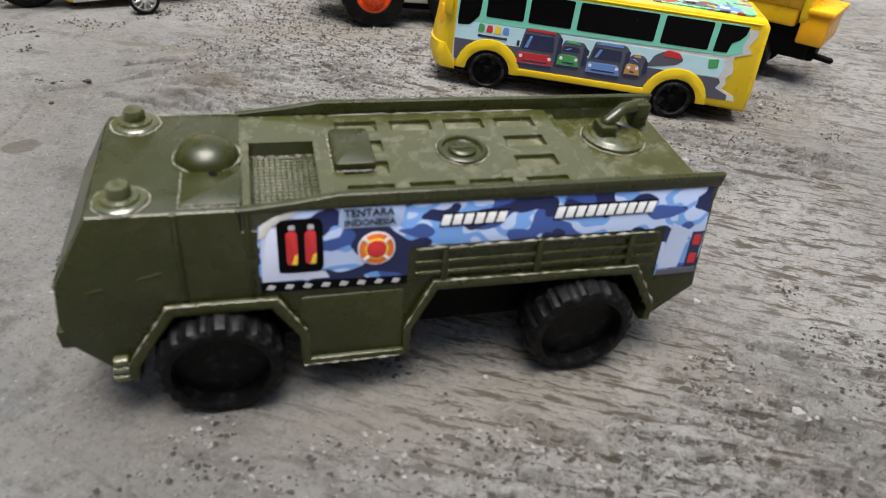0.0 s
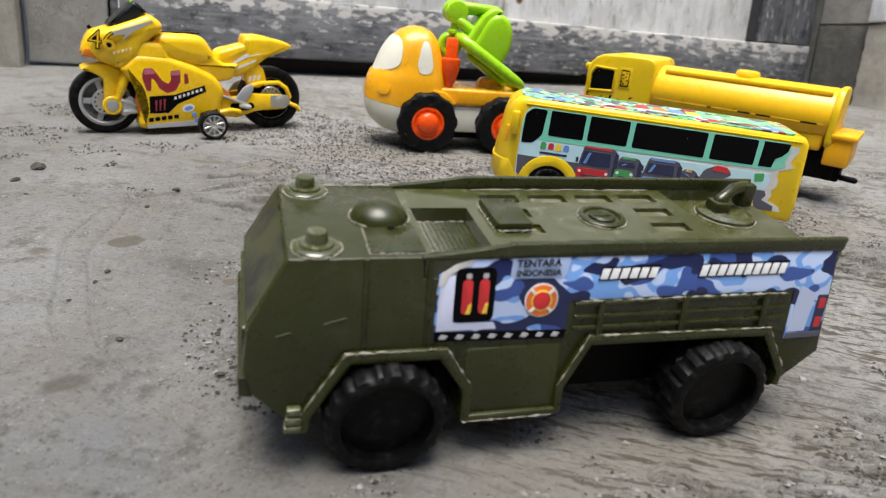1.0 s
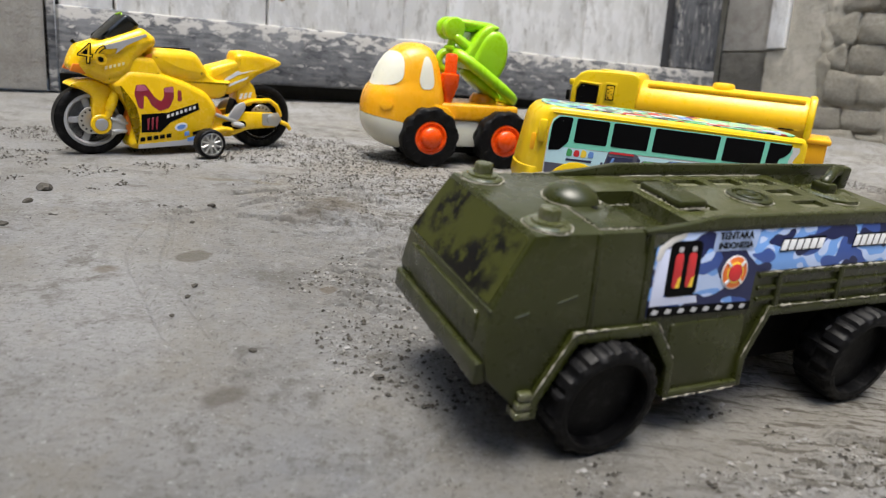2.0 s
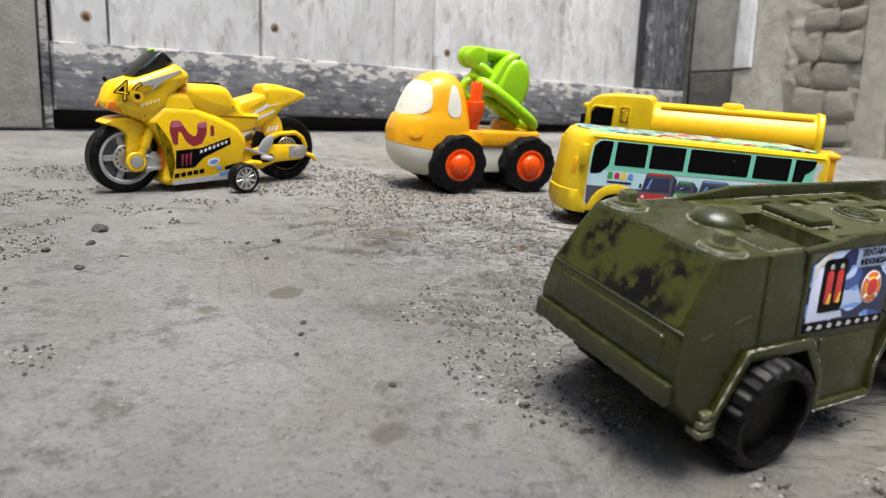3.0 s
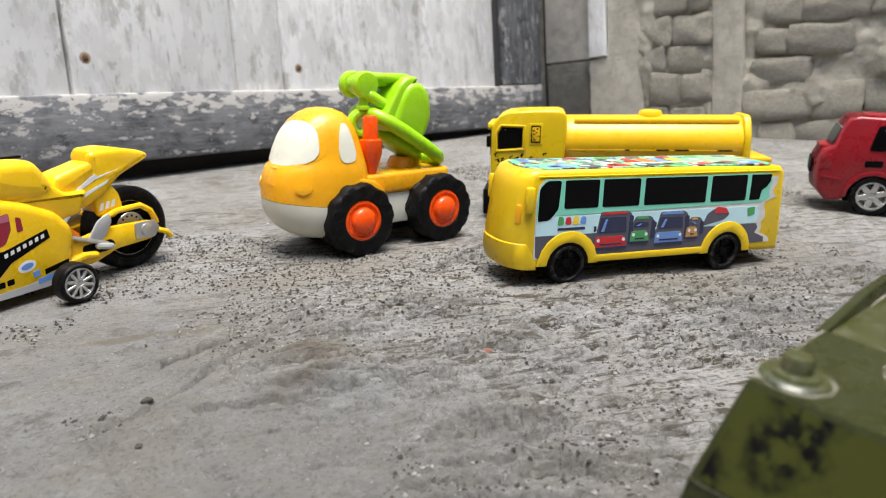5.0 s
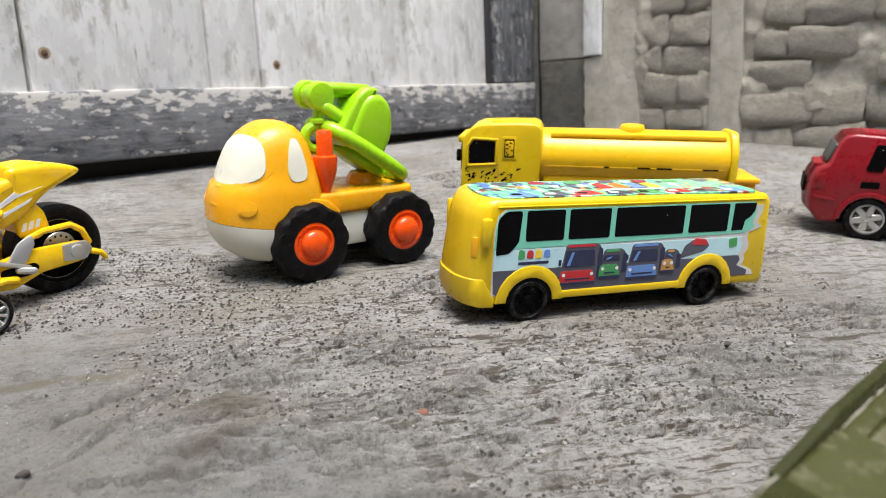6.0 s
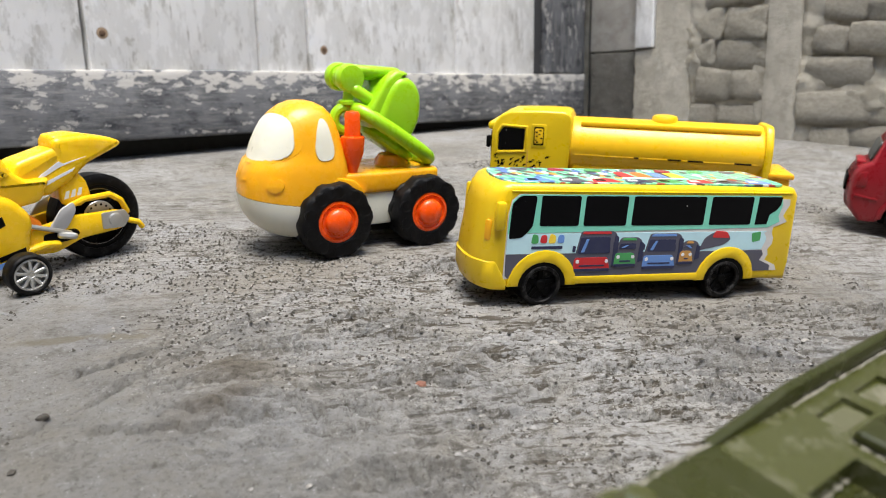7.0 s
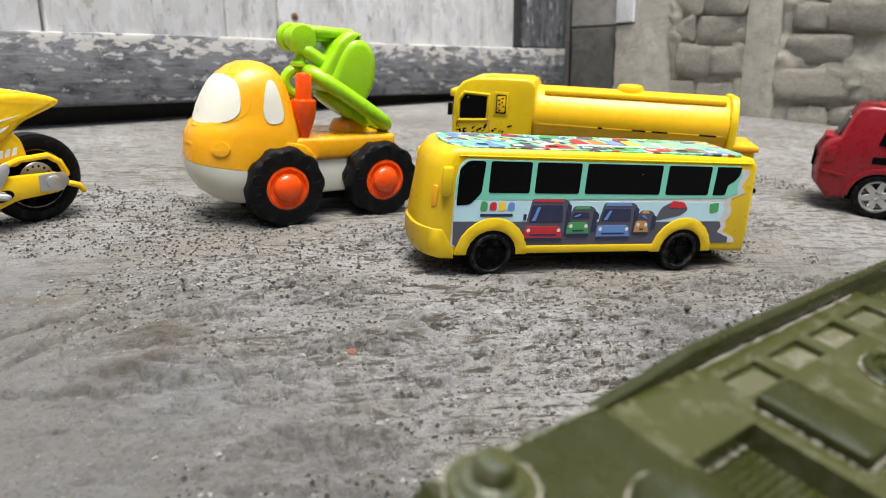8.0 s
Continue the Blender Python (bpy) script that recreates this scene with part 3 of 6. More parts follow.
        z -= 0.0016 * np.exp(-((r - r0 - 0.0015 * np.sin(a * 0.3 + k)) / 0.0011) ** 2) * w
    z += (0.0003 + 0.0006 * np.clip(mask, 0, 1)) * value_noise(x * 210, y * 210, 11, 3, 0.65)
    # the scraping ends towards the door and the walls
    ramp = lambda q: np.clip(q / 0.04, 0, 1)
    return z * ramp(x + 0.25) * ramp(0.44 - x) * ramp(y - 0.03) * ramp(0.56 - y)


def spaced(lo, fine_lo, fine_hi, hi, step, grow=1.22):
    mid = list(np.arange(fine_lo, fine_hi, step))
    left, right, s = [], [], step
    p = fine_lo
    while p > lo:
        s *= grow
        p -= s
        left.append(max(p, lo))
    p, s = mid[-1], step
    while p < hi:
        s *= grow
        p += s
        right.append(min(p, hi))
    return np.array(left[::-1] + mid + right)


def build_ground():
    xs = spaced(-60, -0.20, 0.38, 60, 0.00068)
    ys = spaced(-60, 0.05, 0.51, 60, 0.00068)
    X, Y = np.meshgrid(xs, ys)
    base = np.vectorize(ground_z)(X, Y)
    fade = np.clip((1.4 - np.abs(X)) / 0.5, 0, 1) * np.clip((1.4 - np.abs(Y)) / 0.5, 0, 1)
    Z = base + relief(X, Y) * fade
    nx, ny = len(xs), len(ys)
    verts = np.stack([X, Y, Z], -1).reshape(-1, 3)
    i = (np.arange(ny - 1)[:, None] * nx + np.arange(nx - 1)[None, :]).reshape(-1)
    faces = np.stack([i, i + 1, i + nx + 1, i + nx], -1)
    me = bpy.data.meshes.new("ground")
    me.vertices.add(len(verts))
    me.vertices.foreach_set("co", verts.astype(np.float32).reshape(-1))
    me.loops.add(faces.size)
    me.loops.foreach_set("vertex_index", faces.astype(np.int32).reshape(-1))
    me.polygons.add(len(faces))
    me.polygons.foreach_set("loop_start", np.arange(0, faces.size, 4, dtype=np.int32))
    me.polygons.foreach_set("use_smooth", np.ones(len(faces), dtype=bool))
    me.update(calc_edges=True)
    me.materials.append(M_GROUND)
    tagged(new("ground", me), "rough grey concrete apron with trowel scrapes and stains", "ground", kind="structure")


build_ground()


def root(name, label, category, kind="structure"):
    ob = new(name)
    ob.empty_display_size = 0.05
    return tagged(ob, label, category, kind=kind)


DOOR = 872  # the door's face, in mm along y


def board(name, x0, x1, z0, z1, y0, y1, material, parent, b=3.0, label=""):
    """A plank with softened edges and slightly uneven sides."""
    rng = random.Random(int(x0 * 7 + z0))
    left = [(x0 + rng.uniform(-1, 1), z0 + (z1 - z0) * t) for t in (1, 0.8, 0.6, 0.45, 0.3, 0.15, 0)]
    right = [(x1 + rng.uniform(-1, 1), z0 + (z1 - z0) * t) for t in (0, 0.15, 0.3, 0.45, 0.6, 0.8, 1)]
    return part(name, prism(left + right, y0, y1, b), material, parent, label)


def build_door():
    d = root("door_1", "old whitewashed plank door with a flaking grey bottom rail", "door")
    edges = [-53, -1, 166, 352, 419, 679, 869]
    for a, b in zip(edges, edges[1:]):
        board("plank", a + 1.6, b - 1.6, 204, 1500, DOOR + 3, DOOR + 24, M_WHITE, d)
    # near-black board, painted shade behind the gaps of the planks
    board("backing", -53, 1010, 60, 1500, DOOR + 24.5, DOOR + 34, M_GAP_SHADE, d, 1)
    o = [(-55, 137), (120, 138), (420, 140), (760, 140), (1008, 141), (1008, 211), (880, 209), (600, 208), (300, 208), (100, 206), (-55, 204)]
    part("bottom_rail", prism(o, DOOR - 6, DOOR + 22, 4), M_DARK, d, "slate-grey rail with peeling paint")
    board("stile", 899, 1008, 212, 1500, DOOR - 4, DOOR + 22, M_STILE, d, 3, "dark grey stile with worn paint")
    # the bead's dark colour paints the shade of the groove beside the stile
    board("stile_bead", 871, 896, 212, 1500, DOOR + 10, DOOR + 22, flat("shadowed_bead", (0.045, 0.045, 0.048), 0.8, wear=0.5), d, 2)
    for x, z in ((-22, 231), (182, 241), (442, 234)):
        part("nail", lathe([(3.2, 0), (3.0, -1.0), (1.5, -1.6)], 12, x, DOOR + 3.2, z), M_RUST, d, "rusty nail head")
        part("rust_ring", lathe([(5.6, 0), (5.4, -0.3)], 14, x, DOOR + 3.1, z), stain_mat("rust_stain", (0.30, 0.22, 0.15)), d)
    e = root("door_2", "bare grey timber door leaf, weathered", "door")
    board("plank", -146, -66, 118, 1500, DOOR + 2, DOOR + 26, M_GREYWOOD, e)
    board("post", -64, -57, 118, 1500, DOOR + 6, DOOR + 26, M_DARK, e, 1.5)
    # the same painted gap shade behind this leaf
    board("backing", -146, -57, 130, 1500, DOOR + 26.5, DOOR + 34, M_GAP_SHADE, e, 1)


build_door()


def build_walls():
    w = root("wall_north", "grey concrete wall beside the door", "wall")
    part("jamb", prism(rect(-2040, -150, -150, 1500), DOOR - 20, DOOR + 220, 6), M_PLASTER, w)
    part("lintel", prism(rect(-149, 1501, 1010, 1800), DOOR - 4, DOOR + 220, 6), M_PLASTER, w)
    e = root("wall_east", "rough brick wall smeared with grey mortar", "wall")
    # mortar bed behind, plastered bands in front of it
    part("wall_core", brick_box(1022, -2540, -600, 1200, 1080, 1800, 4), M_BRICK, e)
    ys, zs = np.arange(-460, 695, 5.0), np.arange(0, 660, 5.0)
    Y, Z = np.meshgrid(ys, zs)
    X = 1007.0 - 9 * value_noise(Y * 0.012, Z * 0.018, 70, 3) - 4 * value_noise(Y * 0.07, Z * 0.08, 71, 3)
    n = len(ys)
    quads = [(i * n + j, i * n + j + 1, (i + 1) * n + j + 1, (i + 1) * n + j) for i in range(len(zs) - 1) for j in range(n - 1)]
    X = X - sum(6 * np.exp(-((Y - e0) / 14) ** 2) for e0 in (664, 557, 500))
    part("mortar_bed", ([Vector(p) for p in zip(X.flat, Y.flat, Z.flat)], quads), M_BRICK, e, sharp=80)
    # the strip next to the door is a black sheet painting the recess's shade
    for y0, y1, z0, z1, x, m, name in (
            (766, 853, -60, 244, 1003, M_JAMB, "jamb_block"), (766, 855, 247, 1500, 1004, M_GREYWOOD, "jamb_post"), (855, 866, -60, 1500, 1016, M_GAP_SHADE, "jamb_recess"),
            (731, 764, 249, 1500, 994, M_WHITE, "painted_strip"), (505, 552, -60, 1500, 996, M_PLASTER, "plaster_band")):
        rng = random.Random(y0)
        n = 60 if name == "plaster_band" else 14
        a = [(y0 + rng.uniform(-2.5, 2.5), z0 + (z1 - z0) * i / n) for i in range(n + 1)]
        c = [(y1 + rng.uniform(-1, 1), z0 + (z1 - z0) * i / n) for i in range(n, -1, -1)]
        part(name, facing(a + c, x, x + 40, 1.2 if name == "plaster_band" else 2.5), m, e)
    rng = random.Random(17)
    right = [(668 + rng.uniform(-3, 3), -60 + 26 * i) for i in range(61)]
    left = [(729.5, 1500), (729.5, 247)] + [(764.5 + rng.uniform(-1.5, 1.5), 244 - 7 * i) for i in range(44)]
    part("plaster_band", facing(right + left, 999, 1039, 1.2), M_PLASTER, e, "plastered corner with a ragged edge")
    # two unseen dark walls, added to keep low sky light off the toys
    h = root("blocker_wall_south", "unseen dark wall added behind the camera to block low sky", "wall")
    part("wall_face", brick_box(-2600, -2700, -600, 1200, -2550, 2100, 6), M_JAMB, h)
    g = root("blocker_wall_west", "unseen dark side wall added to block low sky", "wall")
    part("wall_face", brick_box(-2200, -2540, -600, -2050, 1000, 2400, 6), M_JAMB, g)
    # bricks in courses, edges rounded and uneven
    rng = random.Random(4)
    shapes = []
    for q in range(6):
        bm = bmesh.new()
        bmesh.ops.create_cube(bm, size=1)
        bmesh.ops.subdivide_edges(bm, edges=bm.edges[:], cuts=4, use_grid_fill=True)
        for v in bm.verts:
            p = v.co * 2
            v.co = Vector((p.x * 0.5, p.y * 0.5 * (1 - 0.05 * abs(p.z) ** 3), p.z * 0.5 * (1 - 0.05 * abs(p.y) ** 3)))
            if p.x < 0:
                v.co.x += 0.07 * max(abs(p.y), abs(p.z)) ** 4
            w = v.co * 2.6 + Vector((q * 7.1, q * 3.3, 0))
            v.co += Vector((0.15 * noise.noise(w * 1.3) + rng.uniform(-0.03, 0.03), 0.12 * noise.noise(w + Vector((9, 0, 0))), 0.08 * noise.noise(w + Vector((0, 9, 0)))))
        me = bpy.data.meshes.new("brick")
        bm.to_mesh(me)
        bm.free()
        for f in me.polygons:
            f.use_smooth = True
        me.materials.append(M_BRICK)
        shapes.append(me)
    for lo, hi in ((548, 684), (-420, 508)):
        z, row = 0.085, 0
        while z < 0.62:
            h = rng.uniform(0.036, 0.052)
            y = hi * 0.001 - rng.uniform(0, 0.03)
            while y > lo * 0.001 + 0.02:
                ln = min(rng.uniform(0.045, 0.10), y - lo * 0.001)
                if ln > 0.02 and rng.random() > 0.06:
                    ob = new("brick", rng.choice(shapes))
                    ob.parent = e
                    ob.location = (1.0175 - rng.uniform(0, 0.007), y - ln / 2, z + h / 2 + rng.uniform(-0.003, 0.003))
                    ob.scale = (0.03, ln - rng.uniform(-0.003, 0.007), h - rng.uniform(-0.003, 0.006))
                    ob.rotation_euler = (radians(rng.uniform(-7, 7)), radians(rng.uniform(-6, 6)), radians(rng.uniform(-5, 5)))
                y -= ln
            z += h
            row += 1


# ---- wheels ----
def wheel(parent, x, z, r, y0, y1, tyre, rim, style, name="wheel", label=""):
    """A wheel whose outer face lies at y0; style gives the spokes, the tread and the hub."""
    s = 1 if y1 > y0 else -1
    w = abs(y1 - y0)
    inner = r * style.get("inner", 0.72)
    teeth, depth = style.get("teeth", 0), style.get("depth", 0.03)

    def lug(a, q, h):
        if teeth and q > r * 0.93 and 0 < abs(h) < w:
            return 1 + depth * (0.5 - (math.floor(a / math.pi * teeth + (0.5 if abs(h) > w / 2 else 0)) % 2))
        return 1
    n = teeth * 4 if teeth else 40
    p = [(inner, s * w * 0.3), (inner, s * 0.4), (inner * 1.05, 0), (r * 0.90, 0), (r * 0.965, s * w * 0.05), (r, s * w * 0.13), (r, s * w * 0.48), (r, s * w * 0.52), (r, s * w * 0.87), (r * 0.94, s * w * 0.97), (r * 0.8, s * w), (inner, s * w)]
    t = part(name, lathe(p, n, x, y0, z, wobble=lug), tyre, parent, label, 30)
    depth0 = y0 + s * w * style.get("sink", 0.22)
    shapes = [lathe([(inner * 1.01, s * w * 0.45), (inner * 1.01, s * w * 0.5)], 32, x, y0, z)]
    if style.get("ring"):
        shapes.append(lathe([(inner * 0.995, s * w * 0.3), (inner * 0.995, s * 0.5), (inner * 0.9, s * 0.2), (inner * 0.84, s * w * 0.16), (inner * 0.84, s * w * 0.3)], 32, x, y0, z))
    k = style.get("spokes", 0)
    for i in range(k):
        a = 2 * math.pi * i / k + style.get("phase", 0.3)
        c, q, hw = math.cos(a), math.sin(a), inner * style.get("spoke", 0.12)
        o = [(x + c * 1.2 - q * hw, z + q * 1.2 + c * hw), (x + c * 1.2 + q * hw, z + q * 1.2 - c * hw), (x + c * inner * 0.97 + q * hw * 0.8, z + q * inner * 0.97 - c * hw * 0.8), (x + c * inner * 0.97 - q * hw * 0.8, z + q * inner * 0.97 + c * hw * 0.8)]
        shapes.append(prism(o, min(depth0, depth0 + s * w * 0.16), max(depth0, depth0 + s * w * 0.16), 0.3, 1))
    hub = inner * style.get("hub", 0.25)
    if style.get("dome"):
        shapes.append(lathe([(inner * 0.99, s * w * 0.3), (inner * 0.99, s * 0.6), (inner * 0.86, s * 0.2), (inner * 0.78, s * 1.1), (hub, s * 1.0), (hub * 0.95, -s * 1.0), (hub * 0.8, -s * 2.2), (hub * 0.5, -s * 3.2), (hub * 0.2, -s * 3.6)], 32, x, y0, z))
    else:
        shapes.append(lathe([(hub, s * w * 0.5), (hub, s * w * style.get("cap", 0.14)), (hub * 0.7, s * w * (style.get("cap", 0.14) - 0.05))], 16, x, y0, z))
    part("rim", join(*shapes), rim, t, style.get("rim_label", ""))
    return t


build_walls()


# ---- the olive toy fire truck ----
def build_truck():
    t = thing("toy_fire_truck", stand(0.008, 0.159, -8.2) @ pose(0, 0, 0, 3.0, 0, 0), "olive green plastic toy army fire truck with blue camouflage stickers, dusty", "toy truck")

    def taper(x, y, z):
        near = 2.4 + 0.14 * z
        return x, near + y / 65 * (70.6 - 2 * near), z

    def side(o, y0, y1, b=0.5, steps=2):
        return warp(prism(o, y0, y1, b, steps), taper)
    hull = [(-35.4, 26), (-24, 14.5), (-20, 14.5), (-20, 18.6), (-9.5, 33.4), (14.5, 33.4), (21.5, 23), (21.5, 14.3), (51, 13.5), (51.3, 22), (59, 35), (119.5, 34.3), (128, 21), (127, 14.5), (143, 26.5), (142.5, 33), (141.5, 56), (9, 56), (9, 62), (-25.6, 62.2), (-30.8, 53.4), (-35.8, 44), (-37, 33)]
    part("body", side(hull, 0, 65, 1.1), M_GREEN, t)
    part("chassis", brick_box(-14, 18, 10, 126, 52, 33.6, 1.5), M_BLACK, t, "black plastic underbody")
    # roof: sunken bay, hatch grid, lower rear deck
    xs = sorted([9, 11.5, 29, 33.5, 141.5, 104, 107] + [36 + 16.5 * i for i in range(4)] + [48.5 + 16.5 * i for i in range(4)])
    ys = sorted([10.9, 12.6, 43, 58.0, 59.7] + [14.5 + 11 * j for j in range(4)] + [20.5 + 11 * j for j in range(4)])

    def top(x, y):
        if y < 12.6 or y > 58.0:
            return 61.6
        if x > 107:
            return 57.4
        if x > 104:
            return 59.6
        if 11.5 < x < 29 and y < 43:
            return 56.6
        if x < 33.5:
            return 61.4
        for i in range(4):
            if 36 + 16.5 * i < x < 48.5 + 16.5 * i:
                for j in range(4):
                    if 14.5 + 11 * j < y < 20.5 + 11 * j and not (1 <= i <= 2 and j in (1, 2)):
                        return 60.0
        return 61.2
    part("roof_deck", stepped(xs, ys, top, 55.8), M_GREEN_DUST_SHEEN, t, "roof deck with dust caught in its grid", 20)
    ribs = []
    for i in range(11):
        ribs.append(tube([(12.2 + 1.5 * i, 13, 56.7), (12.2 + 1.5 * i, 42.6, 56.7)], 0.28, 5))
    for j in range(19):
        ribs.append(tube([(11.8, 13.2 + 1.6 * j, 56.7), (28.7, 13.2 + 1.6 * j, 56.7)], 0.28, 5))
    part("mesh_floor", join(*ribs), M_GREEN, t)
    for y0, y1 in ((10.4, 12.8), (57.8, 60.2)):
        o = [(8, 61.0), (141.8, 61.0), (142.2, 65.2), (33, 65.4), (21, 63.6), (8, 62.3)]
        part("parapet", prism(o, y0, y1, 0.7), M_GREEN, t)
    part("hatch_block", brick_box(33.5, 27, 61, 45, 46, 63.8, 1.2), M_GREEN, t)
    part("hatch_ring", join(lathe([(7.4, 0), (7.4, 0.7), (6.8, 1.1), (5.9, 1.1), (5.5, 0.3)], 32, 71, 35.3, 61.2, "z"), lathe([(4.2, 0), (4.2, 1.0), (3.4, 1.4), (2.6, 1.0)], 24, 71, 35.3, 61.2, "z"), brick_box(67, 34.6, 61.2, 75, 36, 62.6, 0.4)), M_GREEN, t)
    part("dome", lathe([(8.2, 0), (7.8, 1.4), (6.6, 2.9), (4.4, 4.2), (2.1, 4.8), (0.4, 5.0)], 28, 1, 36, 62, "z"), M_GREEN, t)
    part("roof_patch", brick_box(-5, 13.4, 61.8, 9.5, 28, 62.7, 0.4), M_GREEN, t)
    part("patch_hole", lathe([(1.1, 0), (1.1, 0.25)], 12, 2.6, 26.6, 62.6, "z"), P_BLACK, t)
    for y in (17.5, 54):
        part("beacon", lathe([(6.2, -0.2), (6.1, 0.6), (5.3, 1.1), (4.6, 1.1), (4.4, 1.7), (2.9, 2.0), (2.8, 4.0), (2.4, 4.7), (1.3, 5.0)], 28, -18.3, y, 62.1, "z"), M_GREEN_DUST_SHEEN, t)
    # water cannon on its turntable
    part("turntable", lathe([(10, 0), (10, 1.2), (8.6, 1.8), (7.4, 1.3), (6.5, 1.8)], 32, 124, 45, 57.4, "z"), M_GREEN_DUST_SHEEN, t)
    part("water_cannon", join(brick_box(118, 42.5, 58.6, 124, 49.5, 62.6, 1), tube([(121, 46, 62.4), (127, 48.5, 65.6), (134, 51, 65.4)], 2.1, 12), brick_box(131.5, 48, 58.6, 137, 53.4, 67.2, 1.1)), M_GREEN, t)
    # cab front: sloping windscreen, lower panel, lumps of the grille
    def slope(u, v, lift):
        x = -25.6 - 10.2 * v
        z = 62.2 - 18.2 * v
        return (x - 0.86 * lift, 10.6 - 1.8 * v + (49.4 + 3.6 * v) * u, z + 0.51 * lift)
    o = rounded([(0.035, 0.06), (0.965, 0.06), (0.97, 0.97), (0.03, 0.97)], 0.05)
    v = [slope(a, b, 0.35) for a, b in o] + [slope(a, b, -0.6) for a, b in o]
    n = len(o)
    part("windscreen", (v, [tuple(range(n)), tuple(range(n, 2 * n))] + [(i, (i + 1) % n, n + (i + 1) % n, n + i) for i in range(n)]), M_GLASSY, t, "scuffed dark windscreen panel")
    part("front_lip", tube([(-35.7, 8.8, 43.8), (-35.7, 61.8, 43.8)], 0.4, 8), M_GREEN, t)
    part("grille_panel", facing(rounded([(12.5, 33.5), (58, 33.5), (57, 41.5), (13.5, 41.5)], 1.5), -37.1, -35.5, 0.4), M_GREEN, t)
    rng = random.Random(8)
    lip = [(7.2 + i * 2.0, 30.4 + rng.uniform(-0.2, 0.25)) for i in range(29)] + [(63.6 - i * 2.0, 24.2 + rng.uniform(-0.35, 0.3)) for i in range(29)]
    part("front_bumper", facing(lip, -38.3, -34.5, 0.8), M_GREEN, t, "ragged moulded bumper lip")
    for i in range(3):
        part("step", side(rect(-27 + 0.4 * i, 14.5 + 2.6 * i, -22.4, 16.6 + 2.6 * i, 0.4), -2.2, 3, 0.5), M_GREEN_DUST_SHEEN, t)
    for y0, y1 in ((-1.8, 2.5), (62.5, 66.8)):
        fl = [(-23.4, 14), (-23.2, 19.4), (-11.4, 36.4), (16.4, 36.4), (24.4, 24), (24.4, 13.8), (21.6, 13.8), (21.4, 23.2), (14.4, 33.2), (-9.6, 33.2), (-20, 18.4), (-20.4, 14)]
        part("front_arch", side(fl, y0, y1, 0.7), M_GREEN, t, "raised wheel arch moulding")
        rl = [(50.2, 13.2), (50.2, 22.4), (58.2, 37.6), (121, 36.8), (129.6, 21.5), (129, 16), (126.6, 16.5), (127, 21), (119, 34), (59.6, 34.6), (52.6, 21.6), (52.4, 13.2)]
        part("rear_arch", side(rl, y0, y1, 0.7), M_GREEN, t, "raised wheel arch moulding")
        part("sill_panel", side(rect(22, 14, 50.4, 35.2, 1.2), y0 * 0.25 if y0 < 0 else 64.5, 1 if y0 < 0 else 65.6, 0.4), M_GREEN, t)
        part("sill_lip", side(rect(22, 13.2, 51, 15.2, 0.5), y0 if y0 < 0 else 63, 2 if y0 < 0 else 66.6, 0.5), M_GREEN, t)
        for x in (-6.3, 10.4):
            part("door_ridge", side(rect(x - 0.8, 37.5, x + 0.8, 62, 0.3), -0.7 if y0 < 0 else 64, 1 if y0 < 0 else 65.7, 0.4), M_GREEN, t)
        for z in (39.2, 42.6, 46.4):
            part("side_rail", side(rect(53, z, 125.5, z + 1.3, 0.4), -1.0 if y0 < 0 else 64, 1 if y0 < 0 else 66, 0.4), M_GREEN, t)
        for x in (61.2, 88.5, 117):
            part("side_post", side(rect(x - 1, 37, x + 1, 48.4, 0.5), -1.6 if y0 < 0 else 64, 1 if y0 < 0 else 66.6, 0.6), M_GREEN, t)
    for a, b, w in ((-29, 41.6, 4), (-17, 44.4, 6)):
        part("crease", side([(a, b), (a + w, b + w * 0.26), (a + w, b + w * 0.26 + 0.3), (a, b + 0.3)], -0.3, 0.5, 0.1, 1), M_GREEN_DUST_SHEEN, t)
    # dust caught round the mouldings
    for x, y, z, r in ((-18.3, 17.5, 62.2, 6.3), (-18.3, 54, 62.2, 6.3), (1, 36, 62.2, 8.4), (71, 35.3, 61.3, 7.5), (124, 45, 57.5, 10.1)):
        rng = random.Random(int(x * 3 + y))
        o = [(x + (r + rng.uniform(-0.1, 0.5)) * math.cos(a * 0.2094), y + (r + rng.uniform(-0.1, 0.5)) * math.sin(a * 0.2094), z) for a in range(31)]
        part("dust_line", tube(o, [rng.uniform(0.03, 0.34) for _ in o], 6), M_DUST, t)
    for a, b in (((11.7, 12.8, 56.9), (28.8, 12.8, 56.9)), ((11.8, 42.8, 56.9), (28.8, 42.8, 56.9)), ((-5.2, 13.2, 62.1), (-5.2, 28, 62.1)), ((-5, 13.1, 62.1), (9, 13.1, 62.1)), ((34, 26.8, 61.4), (45, 26.8, 61.4)), ((104, 14, 59.8), (104, 57, 59.8)), ((30, 13.0, 61.5), (103, 13.0, 61.5)), ((-24, 58.6, 62.1), (8, 58.6, 62.1)), ((35, 57.4, 61.4), (100, 57.4, 61.4)), ((33.2, 27, 61.4), (33.2, 46, 61.4))):
        rng = random.Random(int(a[0] * 5 + b[1]))
        n = 24
        o = [tuple(p + (q - p) * i / n + rng.uniform(-0.15, 0.15) for p, q in zip(a, b)) for i in range(n + 1)]
        part("dust_line", tube(o, [rng.uniform(0.03, 0.4) for _ in o], 6), M_DUST, t)
